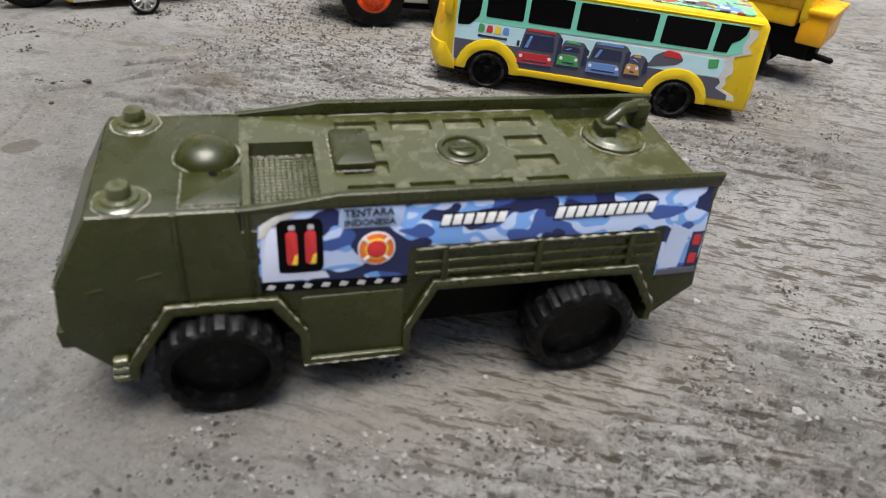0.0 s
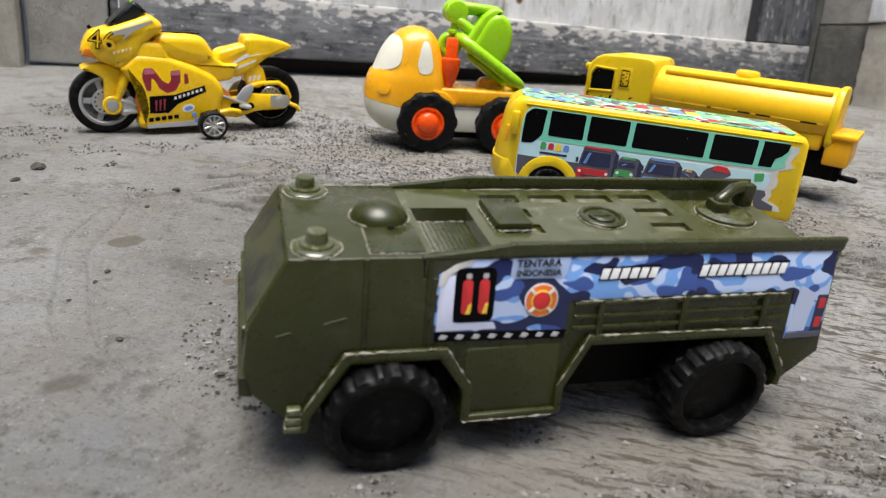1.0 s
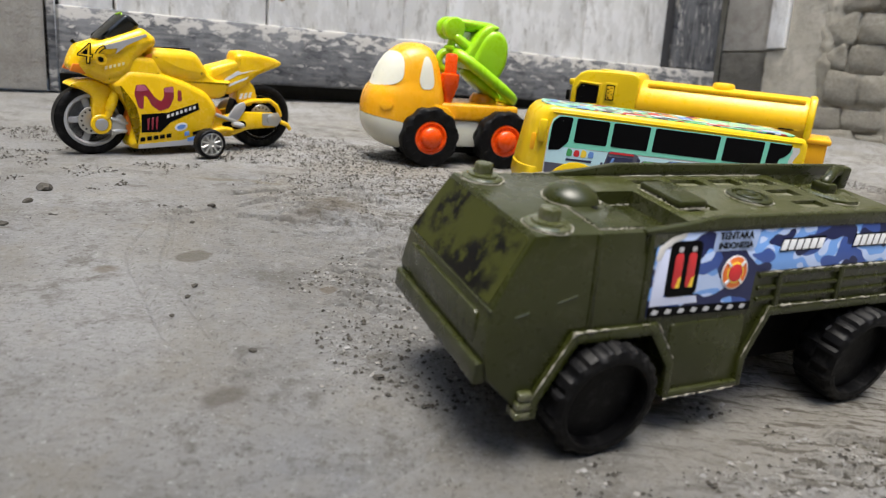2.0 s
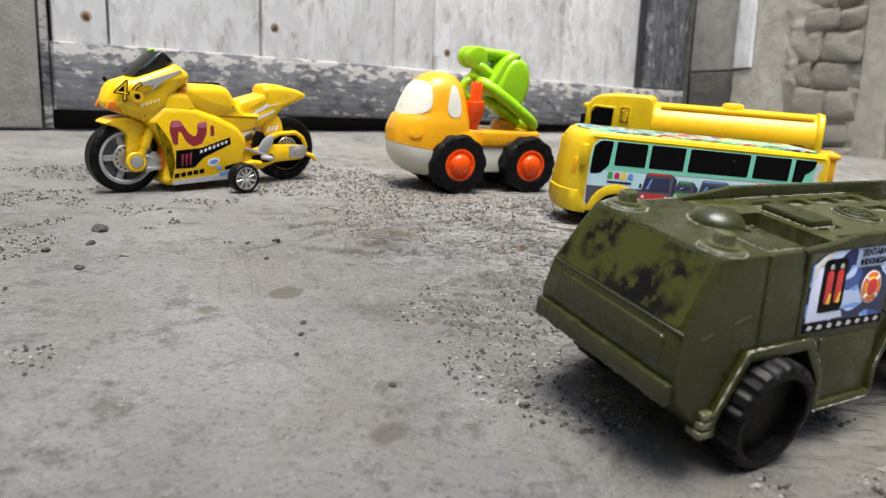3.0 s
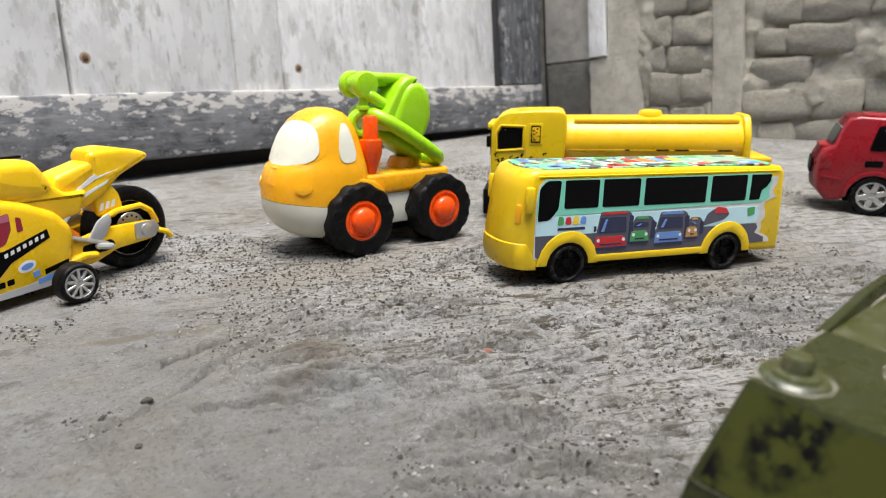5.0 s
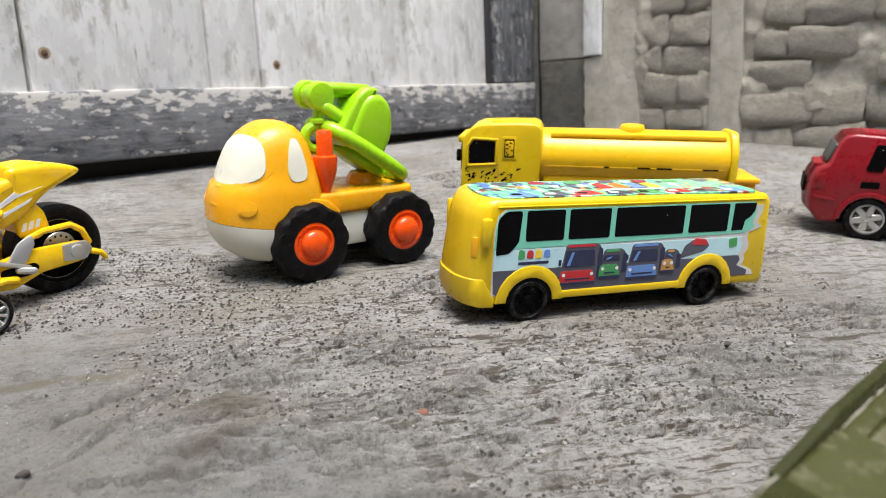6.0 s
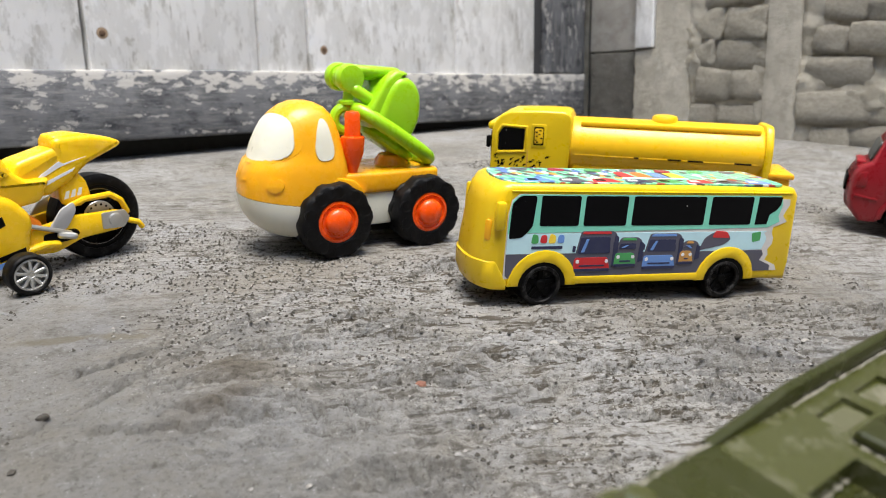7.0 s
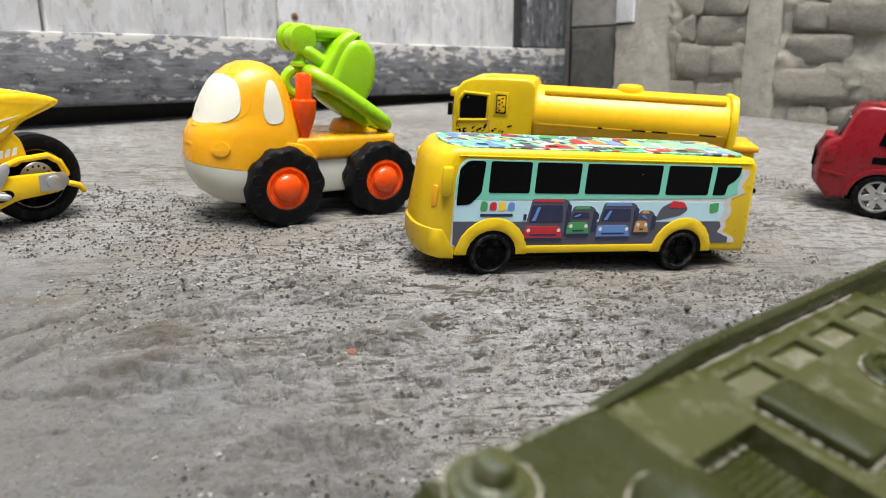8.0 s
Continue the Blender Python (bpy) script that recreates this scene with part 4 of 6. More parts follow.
    # pale wear along the near mouldings
    for path in ([(-22.6, 19.8), (-11.2, 36.6), (16.2, 36.6), (24.0, 24.6)], [(50.4, 22.6), (58.4, 37.8), (120.6, 37.0), (129.2, 22)], [(22.5, 13.3), (50.6, 13.3)], [(53, 48.6), (125, 48.4)]):
        rng = random.Random(int(path[0][0] * 3))
        o = []
        for (x0, z0), (x1, z1) in zip(path, path[1:]):
            n = max(4, int(math.hypot(x1 - x0, z1 - z0) / 1.4))
            o += [taper(x0 + (x1 - x0) * i / n, -1.7, z0 + (z1 - z0) * i / n + rng.uniform(-0.12, 0.12)) for i in range(n)]
        part("wear_line", tube(o, [max(0.02, rng.gauss(0.16, 0.2)) for _ in o], 6), M_DUST, t)
    for i in range(4):
        for j in range(4):
            if not (1 <= i <= 2 and j in (1, 2)):
                part("dust_patch", upright(rounded([(36.6 + 16.5 * i, 15.2 + 11 * j), (48 + 16.5 * i, 15 + 11 * j), (47.6 + 16.5 * i, 19.6 + 11 * j), (37 + 16.5 * i, 20 + 11 * j)], 1.2), 59.8, 60.15, 0.1, 1), M_DUSTFLOOR, t)
    # stickers
    st = part("sticker", side([(12.2, 38), (12.3, 50), (12.8, 57), (17, 59.6), (23, 61.3), (30.5, 62.4), (139.6, 61.9), (140.8, 48), (141.3, 32.2), (127.6, 32), (127.2, 48.6), (51.2, 48.4), (50.8, 37)], -0.30, 0.3, 0.05, 1), M_CAMO, t, "blue camouflage sticker")

    def decal(name, o, m, k=1, label=""):
        part(name, side(o, -0.30 - 0.14 * k, -0.2, 0.03, 1), m, st, label)
    decal("peeled_corner", [(12.6, 54), (13.2, 57.4), (17, 59.9), (22.6, 61.4), (21.5, 59.6), (18.5, 58.6), (15.4, 56.6), (14.4, 53.6)], P_PAPER, 1, "peeled white sticker corner")
    decal("white_field", [(12.8, 41), (13, 53), (15.5, 56.2), (18.6, 58), (17.2, 43.4), (29, 43), (30, 41)], flat("print_pale", (0.56, 0.60, 0.76), 0.3), 1)
    decal("frame", rect(17.2, 43.4, 28.6, 58.9, 2), P_BLACK, 2)
    for x in (19.3, 24.0):
        decal("extinguisher", rect(x, 45.8, x + 2.9, 55.6, 1.2), P_RED, 3, "printed red fire extinguisher")
        decal("extinguisher_valve", rect(x + 0.8, 55.9, x + 2.4, 57.3, 0.4), P_GREY, 3)
        decal("extinguisher_label", [(x + 1.2, 45.9), (x + 2.6, 45.9), (x + 2.9, 49), (x + 2.0, 48.6)], P_YELLOW, 4)
    decal("badge", disc(42.4, 48.9, 5.0), P_WHITE, 2, "round orange emblem")
    decal("badge_field", disc(42.4, 48.9, 4.6), P_ORANGE, 3)
    decal("badge_ring", disc(42.4, 48.9, 3.1), P_YELLOW, 4)
    decal("badge_core", disc(42.4, 48.9, 2.6), P_RED, 5)
    for a in range(4):
        c, s = math.cos(a * math.pi / 2 + 0.78), math.sin(a * math.pi / 2 + 0.78)
        decal("badge_bar", [(42.4 + c * 2.8 - s * 0.4, 48.9 + s * 2.8 + c * 0.4), (42.4 + c * 2.8 + s * 0.4, 48.9 + s * 2.8 - c * 0.4), (42.4 + c * 4.5 + s * 0.4, 48.9 + s * 4.5 - c * 0.4), (42.4 + c * 4.5 - s * 0.4, 48.9 + s * 4.5 + c * 0.4)], P_WHITE, 5)
    for x0, x1, z0, z1, n in ((59, 77.4, 54.0, 58.0, 6), (91.2, 121.8, 53.9, 58.2, 10)):
        decal("window_strip", [(x0, z0), (x1 - 0.6, z0 + 0.2), (x1 + 0.9, z1 + 0.2), (x0 + 0.9, z1)], P_BLACK, 2, "row of printed windows")
        w = (x1 - x0) / n
        for i in range(n):
            a = x0 + w * i + 0.3
            decal("printed_window", [(a, z0 + 0.5), (a + w - 0.7, z0 + 0.5), (a + w, z1 - 0.4), (a + 0.7, z1 - 0.4)], P_WHITE, 3)
    decal("tread_strip", [(12.4, 38.1), (50.7, 37.1), (51, 39.6), (12.4, 40.8)], P_BLACK, 2, "printed track links")
    for i in range(8):
        decal("tread_link", [(13.6 + 4.7 * i, 38.9 - 0.12 * i), (15.4 + 4.7 * i, 38.6 - 0.12 * i), (16.2 + 4.7 * i, 39.7 - 0.12 * i), (14.4 + 4.7 * i, 40.2 - 0.12 * i)], P_GREY, 3)
    decal("tail_field", [(128, 34.5), (134.6, 34.5), (136, 47), (129.5, 50)], flat("print_ice", (0.50, 0.58, 0.78), 0.3), 1)
    decal("tail_teeth", [(127.7, 32.2), (141.2, 32.3), (141, 34.2), (128, 34)], P_SLATE, 2)
    decal("tail_lamp", rect(136.9, 35, 140.6, 46.6, 0.4), P_NAVY, 2)
    for z in (35.8, 42.2):
        decal("lamp_glass", rect(137.6, z, 140.0, z + 3.4, 0.3), P_RED, 3, "printed red tail lamp")

    def glyphs(text, x, z, size, bold):
        near = 2.4 + 0.14 * z - 0.75
        lettering("lettering", text, size, P_BLACK, st, pose(x * 0.001, near * 0.001, z * 0.001, 90 - 8.0, 0, 0), bold)
    decal("letter_ground", rounded([(32.5, 55.4), (49, 55.2), (50, 61.8), (33, 61.9)], 1.5), flat("print_haze", (0.42, 0.54, 0.80), 0.3), 1)
    glyphs("TENTARA", 40.4, 59.8, 0.0029, 0.00005)
    glyphs("INDONESIA", 40.6, 57.0, 0.0025, 0.00004)
    style = dict(spokes=3, spoke=0.2, hub=0.3, inner=0.77, teeth=22, depth=0.045, sink=0.46, phase=0.5, cap=0.4)
    for x in (0.3, 105):
        wheel(t, x, 16.4, 16.7, -0.2, 14.5, M_TYRE, M_BLACK, style)
        wheel(t, x, 16.4, 16.7, 70.8, 56.1, M_TYRE, M_BLACK, style)


build_truck()


# ---- the yellow toy bus ----
def build_bus():
    t = thing("toy_bus", stand(0.1773, 0.3536, -29.5) @ pose(0, 0, 0, 0, 1.2, 0), "yellow plastic toy bus with a worn mint-green window sticker", "toy bus")
    W = 42

    def shape(x, y, z):
        k = abs(y - W / 2) / (W / 2)
        f = max(0, (-18 - x) / 20)
        x += 10.5 * f * k ** 3
        inwards = max(0, z - 30) * 0.035
        return x, y + inwards * (1 if y < W / 2 else -1), z

    def side(o, y0, y1, b=0.5, steps=2):
        return warp(prism(o, y0, y1, b, steps, 14 if y1 - y0 > 30 else 1), shape)
    arch = lambda cx: [(cx - 14 * math.cos(a), 10 + 14 * math.sin(a)) for a in [math.pi * i / 8 for i in range(9)]]
    hull = [(-34, 15), (-31, 10)] + arch(0) + arch(105) + [(146, 9), (146.5, 20), (144, 56), (141, 59.5), (80, 60.5), (-21, 60.5), (-26.5, 59), (-30, 55.5), (-31.5, 50), (-34.5, 26)]
    v, f = side(hull, 0, W, 3.0, 3)
    part("body", (v, f), M_YELLOW, t)
    part("underbody", brick_box(-26, 9, 5.5, 134, W - 9, 22, 1), M_BLACK, t)
    part("bumper", side([(-35.4, 15), (-33, 9.2), (-19, 8.6), (-19, 13), (-33, 23.5), (-35.4, 22.5)], -0.4, W + 0.4, 1.2), M_YELLOW, t)
    for y0, y1 in ((-0.9, 1.5), (W - 1.5, W + 0.9)):
        for cx in (0, 105):
            a = [math.pi * i / 12 for i in range(13)]
            o = [(cx - 18.2 * math.cos(q), 10.6 + 18.2 * math.sin(q)) for q in a] + [(cx + 12.5 * math.cos(q), 10.6 + 12.0 * math.sin(q)) for q in a]
            part("wheel_arch", side(o, y0, y1, 0.6), M_YELLOW, t)
        part("skirt", side(rect(15, 11.0, 90, 15.0, 1), y0, y1, 0.7), M_YELLOW, t)
        part("gutter", side(rect(-22, 56.8, 139, 57.6, 0.4), y0 * 0.6 if y0 < 0 else W - 2.5, y1 if y0 < 0 else W - 0.6, 0.4), M_YELLOW, t)
        part("mirror", brick_box(-27.5, y0 - 1.4 if y0 < 0 else W - 1, 39, -22.5, 1.5 if y0 < 0 else W + 2.2, 52.5, 1.3), M_YELLOW, t)
    part("front_lamp", warp(brick_box(-34.6, 2.4, 33, -32.4, 4.6, 43, 0.8), shape), M_AMBER, t, "faded orange corner lamp")
    roof = rounded([(-18, 3.5), (136, 3.5), (137, W - 3.5), (-18, W - 3.5), (-22, W - 9), (-23.5, W / 2), (-22, 9)], 5)
    part("roof_sticker", upright(roof, 59.8, 60.95, 0.15, 1), M_ROOFPRINT, t, "colourful printed roof sticker, worn")
    # row of small printed vehicles and a block mark on the roof
    for i, m in enumerate((P_BLUE, P_SLATE, P_RED, P_NAVY, P_GREEN, P_RED, P_SLATE, P_BLUE)):
        x = -12 + 18 * i
        part("roof_mark", upright(rounded([(x, 5.2), (x + 15, 5.2), (x + 14, 11.5 + (i % 3)), (x + 9, 13.4), (x + 2, 12)], 1.6), 60.9, 61.1, 0.03, 1), m, t)
        part("roof_mark", upright(rounded([(x + 2.5, 7.6), (x + 8, 7.6), (x + 8, 11), (x + 3, 11)], 0.8), 61.05, 61.2, 0.02, 1), P_WHITE if i % 2 else P_BLACK, t)
    for i, m in enumerate((P_RED, P_ORANGE, P_BLUE, P_YELLOW)):
        part("roof_mark", upright(rounded([(46 + 10 * i, 18), (54.5 + 10 * i, 18), (53.5 + 10 * i, 30), (46.5 + 10 * i, 29)], 2), 60.9, 61.1, 0.03, 1), m, t)
    part("roof_mark", upright(rect(46, 14.6, 84, 16.6, 0.5), 60.9, 61.1, 0.03, 1), P_WHITE, t)
    for i in range(7):
        x = -10 + 21 * i
        part("roof_mark", upright(rounded([(x, 31), (x + 9, 30), (x + 12, 36), (x + 3, 37.5)], 2), 60.9, 61.1, 0.03, 1), (P_SLATE, P_MAROON, P_GREEN)[i % 3], t)
    for k, sign in ((0, -1), (W, 1)):
        def film(name, o, m, j, parent, label=""):
            base = k + sign * (0.18 + 0.16 * j)
            return part(name, side(o, min(base, base - sign * 0.3), max(base, base - sign * 0.3), 0.03, 1), m, parent, label)
        rng = random.Random(9)
        torn = [(133.5 + rng.uniform(-1.2, 1.2) - (7 if 20 < z < 42 else 0), z) for z in range(15, 57, 3)]
        paper = [(x + 4.2 + rng.uniform(-1.3, 1.3), z) for x, z in torn]
        cut = [(cx + 13.8 * math.cos(radians(q)), 10.6 + 13.8 * math.sin(radians(q))) for cx in (0, 105) for q in range(162, 17, -12)]
        st = film("side_sticker", [(-23.5, 14.5)] + cut + paper + [(-16, 56), (-21, 53), (-24, 46)], P_PAPER, 0, t, "torn paper sticker on the side")
        film("mint_band", [(-23, 37.0)] + [(x, z) for x, z in torn if z > 36.5] + [(132, 55.8), (-15, 55.8), (-20, 52.7), (-22.8, 47)], P_MINT, 1, st)
        film("sky_band", [(-22.8, 27), (90, 26.6)] + [(x, z) for x, z in torn if 26.5 < z < 37] + [(127, 36.9), (-22.8, 36.9)], P_SKY, 1, st)
        film("slate_band", [(-21.5, 16), (-18, 14.8)] + cut + [(x, z) for x, z in torn if z < 26] + [(126, 26.5), (-22.8, 26.9)], P_SLATE, 1, st)
        film("printed_window", rounded([(-21.6, 34.5), (-13, 35), (-8, 40.4), (-7, 55.2), (-15, 55.2), (-20.8, 51)], 1.6), P_BLACK, 2, st, "black printed windscreen side")
        for a, b in ((-4.6, 15.8), (18.4, 41.5), (44.6, 86.2), (89.6, 115)):
            film("printed_window", rect(a, 40.6, b, 55.2, 1.1), P_BLACK, 2, st)
        film("printed_window", [(118, 40.6), (125.5, 40.8), (126.5, 46), (130, 48), (132.5, 51), (133, 55.2), (118.2, 55.2)], P_BLACK, 2, st)
        # black film between tyre and arch, painted shade of the wheel well
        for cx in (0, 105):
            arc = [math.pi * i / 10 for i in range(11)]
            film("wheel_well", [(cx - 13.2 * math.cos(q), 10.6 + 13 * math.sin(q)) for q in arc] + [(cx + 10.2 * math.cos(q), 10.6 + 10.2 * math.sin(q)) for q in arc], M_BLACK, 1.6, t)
        # small vehicles printed along the bottom
        for x0, x1, z0, z1, m in ((15.5, 38, 18, 38, P_RED), (37.6, 52.5, 20, 34.6, P_GREEN), (54, 75.5, 18.4, 36.4, P_BLUE), (75, 86, 20.5, 32.5, P_TAN)):
            o = film("printed_bus", rounded([(x0, z0), (x1 - 1, z0), (x1, z1 - 2), (x1 - 2.5, z1), (x0 + 2.5, z1), (x0 + 0.6, z0 + 9)], 1.6), P_SLATE, 2, st)
            film("printed_nose", rounded([(x0, z0), (x1 - 2.2, z0), (x1 - 4.2, z0 + 6.6), (x0 + 0.3, z0 + 6.6)], 1.4), m, 3, st)
            film("printed_roof", rounded([(x0 + 3, z1 - 1.5), (x1 - 3.5, z1 - 1.5), (x1 - 4, z1 - 0.3), (x0 + 4, z1 - 0.3)], 0.5), m, 3, st)
            film("printed_screen", rounded([(x0 + 1.6, z0 + 8.6), (x1 - 3.2, z0 + 8.6), (x1 - 4, z1 - 3), (x0 + 2.6, z1 - 3)], 0.8), P_NAVY, 3, st)
            film("printed_grille", rect(x0 + 3, z0 + 2, x1 - 5.5, z0 + 2.8, 0.3), P_NAVY, 4, st)
            film("printed_bumper", rect(x0 + 0.4, z0 - 0.6, x1 - 2.6, z0 + 0.9, 0.4), P_NAVY, 4, st)
            for a in (x0 + 1.0, x1 - 5.6):
                film("printed_lamp", disc(a + 1.0, z0 + 4.6, 0.95, 12), P_WHITE, 4, st)
            film("printed_glint", [(x0 + 3.2, z0 + 9.4), (x0 + 5, z0 + 9.4), (x0 + 7, z1 - 4), (x0 + 5.6, z1 - 4)], P_BLUE, 4, st)
            film("printed_flank", rounded([(x1 - 1.6, z0 + 1.5), (x1 + 1.2, z0 + 2.5), (x1 + 0.8, z1 - 3), (x1 - 1.4, z1 - 2)], 0.6), P_NAVY, 3, st)
            film("printed_mirror", rect(x0 - 1.3, z0 + 9.6, x0 + 0.2, z0 + 12.6, 0.5), P_NAVY, 3, st)
        film("printed_car", rounded([(86, 27), (101, 30), (105, 33), (102, 36.6), (95, 37.2), (89, 34)], 1.6), P_SLATE, 2, st)
        film("printed_roof", rounded([(93, 34), (104, 33.6), (102, 36.8), (95, 37.6)], 1.2), P_RED, 3, st)
        # the maker's mark as plain coloured blocks
        for i, m in enumerate((P_GREEN, P_RED, P_YELLOW, P_BLUE)):
            film("mark", rounded([(-8 + 4.5 * i, 32.0 + 0.4 * (i % 2)), (-4.2 + 4.5 * i, 32.2), (-4.5 + 4.5 * i, 36.2), (-7.4 + 4.5 * i, 36.9 - 0.6 * (i % 2))], 1.2), m, 2, st)
        film("mark_line", rect(-7.6, 29.3, 8.6, 30.7, 0.3), P_NAVY, 2, st)
        film("mark", rounded([(118.5, 31), (123.5, 32), (123, 36.8), (117.5, 36)], 0.8), P_GREEN, 2, st)
    style = dict(spokes=5, spoke=0.2, hub=0.32, inner=0.74, teeth=0, sink=0.2)
    for x in (0, 105):
        wheel(t, x, 10.6, 10.8, -0.6, 10, M_TYRE_DUSTY, M_BLACK, style)
        wheel(t, x, 10.6, 10.8, W + 0.6, W - 10, M_TYRE_DUSTY, M_BLACK, style)


build_bus()


# ---- the chunky toy crane truck ----
def build_chunky():
    t = thing("toy_mixer_truck", stand(0.1435, 0.4735, -14.5), "chunky marigold plastic toy truck with lime green crane and orange hubs", "toy truck")
    C = 35.0  # centre line

    def ring(z, xf, xr, hw, nose=2.6, tail=4.0, n=56):
        """One level of the cab: blunt at the front, squarer behind."""
        xc, out = (xf + xr) / 2 + 4, []
        for i in range(n):
            a = 2 * math.pi * i / n
            c, s = math.cos(a), math.sin(a)
            e = tail if c > 0 else nose
            rx = (xr - xc) if c > 0 else (xc - xf)
            q = (abs(c) ** e + abs(s) ** e) ** (-1 / e)
            x = xc + rx * c * q
            drop = 0.16 * min(x - xf, 44) * min(1, max(0, (54 - z) / 16)) * min(1, max(0.3, z / 38))
            out.append((x, C + hw * s * q, z - drop))
        return out
    levels = [(35, -41.5, 21, 28), (42, -41.3, 20.5, 28), (49, -39.8, 19, 27), (54, -37.4, 18, 26.2), (56, -34.8, 17.5, 25.4), (62, -32.8, 16, 24.4), (69, -29.6, 14, 23), (75, -26, 12, 21.4), (80, -21.8, 9.5, 19), (84, -16.5, 6, 15), (86.4, -11, 1, 9.5), (87, -7, -3, 3.5)]

    def level(z):
        for a, b in zip(levels, levels[1:]):
            if a[0] <= z <= b[0]:
                k = (z - a[0]) / (b[0] - a[0])
                return tuple(p + (q - p) * k for p, q in zip(a, b))
        return levels[0] if z < levels[0][0] else levels[-1]

    def skin(a, z, out):
        """A point of the cab's skin at the angle a and height z, raised by out."""
        _, xf, xr, hw = level(z)
        xc = (xf + xr) / 2 + 4
        c, s = math.cos(a), math.sin(a)
        e = 4.0 if c > 0 else 2.6
        q = (abs(c) ** e + abs(s) ** e) ** (-1 / e)
        rx = (xr - xc) if c > 0 else (xc - xf)
        return (xc + (rx + out) * c * q, C + (hw + out) * s * q, z + out * 0.25)

    def patch(name, a0, a1, z0, z1, m, out, parent, label="", power=2.6, lean=0.0):
        rows = []
        for r in (1.0, 0.97, 0.75, 0.5, 0.25, 0.02):
            o = out if r < 0.98 else -0.6
            row = []
            for i in range(36):
                w = 2 * math.pi * i / 36
                c, s = math.cos(w), math.sin(w)
                k = r * (abs(c) ** power + abs(s) ** power) ** (-1 / power)
                zz = (z0 + z1) / 2 + (z1 - z0) / 2 * s * k
                aa = (a0 + a1) / 2 + (a1 - a0) / 2 * c * k * (1 - lean * (s * k + 1) / 2)
                row.append(skin(aa, zz, o))
            rows.append(row)
        return part(name, loft(rows), m, parent, label)
    cab = part("cab", loft([ring(*q) for q in levels]), M_ORANGE, t, "", 50)
    base = [(34.7, -41.5, 21, 28.1), (30, -41.2, 21, 28.1), (24, -39.5, 20, 27.4), (18, -35.5, 18, 25.5), (13.5, -29.5, 15, 23), (11.5, -25, 13, 20)]
    part("lower_body", loft([ring(*q) for q in base]), M_CREAM, t, "cream lower bumper")
    part("seam", loft([ring(34.4, -41.2, 20.6, 27.8), ring(35.2, -41.2, 20.6, 27.8)]), P_BLACK, t)
    d = math.radians
    ws = patch("windscreen", d(140), d(251), 55, 80.5, M_CREAM, 0.5, t, "cream moulded windscreen", 3.0, 0.22)
    patch("side_window", d(267), d(300), 55, 78.5, M_CREAM, 0.5, t, "cream moulded side window", 2.8, 0.3)
    patch("side_window", d(60), d(93), 55, 78.5, M_CREAM, 0.5, t, "cream moulded side window", 2.6, 0.25)
    patch("windscreen_rim", d(130), d(257), 53.4, 82, M_ORANGE, 0.12, t)
    for a in (234, 142):
        patch("cheek", d(a - 8), d(a + 8), 39, 47, M_ORANGE, 0.7, t, "", 2.0)
    patch("nose_line", d(186), d(198), 53.4, 54.6, M_ORANGE, 0.3, t)
    patch("nose_line", d(184), d(200), 44, 45, M_ORANGE, 0.3, t)
    # flat bed behind the cab
    bed = rounded([(8, 11), (74, 11), (78, 15), (78, 55), (74, 59), (8, 59)], 6)
    part("bed", upright(bed, 34, 46.5, 2.4, 3), M_ORANGE, t)
    part("bed_base", upright(rounded([(8, 13), (70, 13), (73, 17), (73, 53), (70, 57), (8, 57)], 5), 14, 34.2, 2, 2), M_CREAM, t)
    part("axle_block", brick_box(-16, 20, 8, 74, 50, 16, 2), M_BLACK, t)
    for y in (9.5, 60.5):
        part("mudguard", prism([(-16, 24), (-13, 36), (-4, 43.5), (8, 45.5), (18, 43), (25, 36), (23, 34), (4, 38), (-10, 30)], y - 1.5, y + 5, 1.2), M_ORANGE, t)
    # exhaust stacks
    for y in (16,):
        part("exhaust", join(lathe([(2.5, 46.3), (6.4, 58), (7.0, 65), (6.8, 67.2), (4.6, 68)], 20, 20, y, 0, "z"), lathe([(4.6, 67), (4.5, 80), (3.6, 81.6), (1.5, 82)], 20, 20, y, 0, "z")), M_RED_ORANGE, t, "orange-red exhaust stack")
    # lime crane: tilted ring tray with a bucket and an elbow joint
    part("crane_base", lathe([(11, 46), (10, 50), (8, 53)], 24, 55, C, 0, "z"), M_ORANGE, t)
    tilt = turn("Y", 33)

    def tip(s):
        return moved(s, 51, C, 66, tilt)
    ovals = []
    for i in range(41):
        a = 2 * math.pi * i / 40
        c, q = math.cos(a), math.sin(a)
        k = (abs(c) ** 3.2 + abs(q) ** 3.2) ** (-1 / 3.2)
        ovals.append((30 * c * k, 20.5 * q * k, 0))
    crane = part("crane", tip(tube(ovals, 4.5, 14)), M_LIME, t, "lime green crane arm with bucket")
    part("tray", tip(upright(disc(0, 0, 20), -2.6, 1.4, 1)), M_LIME, crane)
    part("tray_underside", tip(upright([(x * 1.05, y * 0.72) for x, y in disc(4, 0, 19)], -8.5, -2.2, 3)), M_LIME, crane, "green underside, grimy")
    bucket = rounded([(33, 74), (56, 62), (64, 76), (64, 92), (58, 100), (50, 101), (44, 96)], 6)
    part("bucket", prism(bucket, 13, 53, 4, 3), M_LIME, crane)
    shell = rounded([(28, 78), (34, 70), (50, 96), (57, 103), (49, 105), (42, 100)], 3)
    part("bucket_shell", prism(shell, 15, 51, 2.5, 3), M_LIME, crane)
    part("boom", join(tube([(24, 27, 104), (52, 25, 102.5)], 3.2, 12), tube([(24, 43, 104), (52, 45, 102.5)], 3.2, 12), brick_box(24, 27, 98, 50, 43, 105.4, 2)), M_LIME, crane)
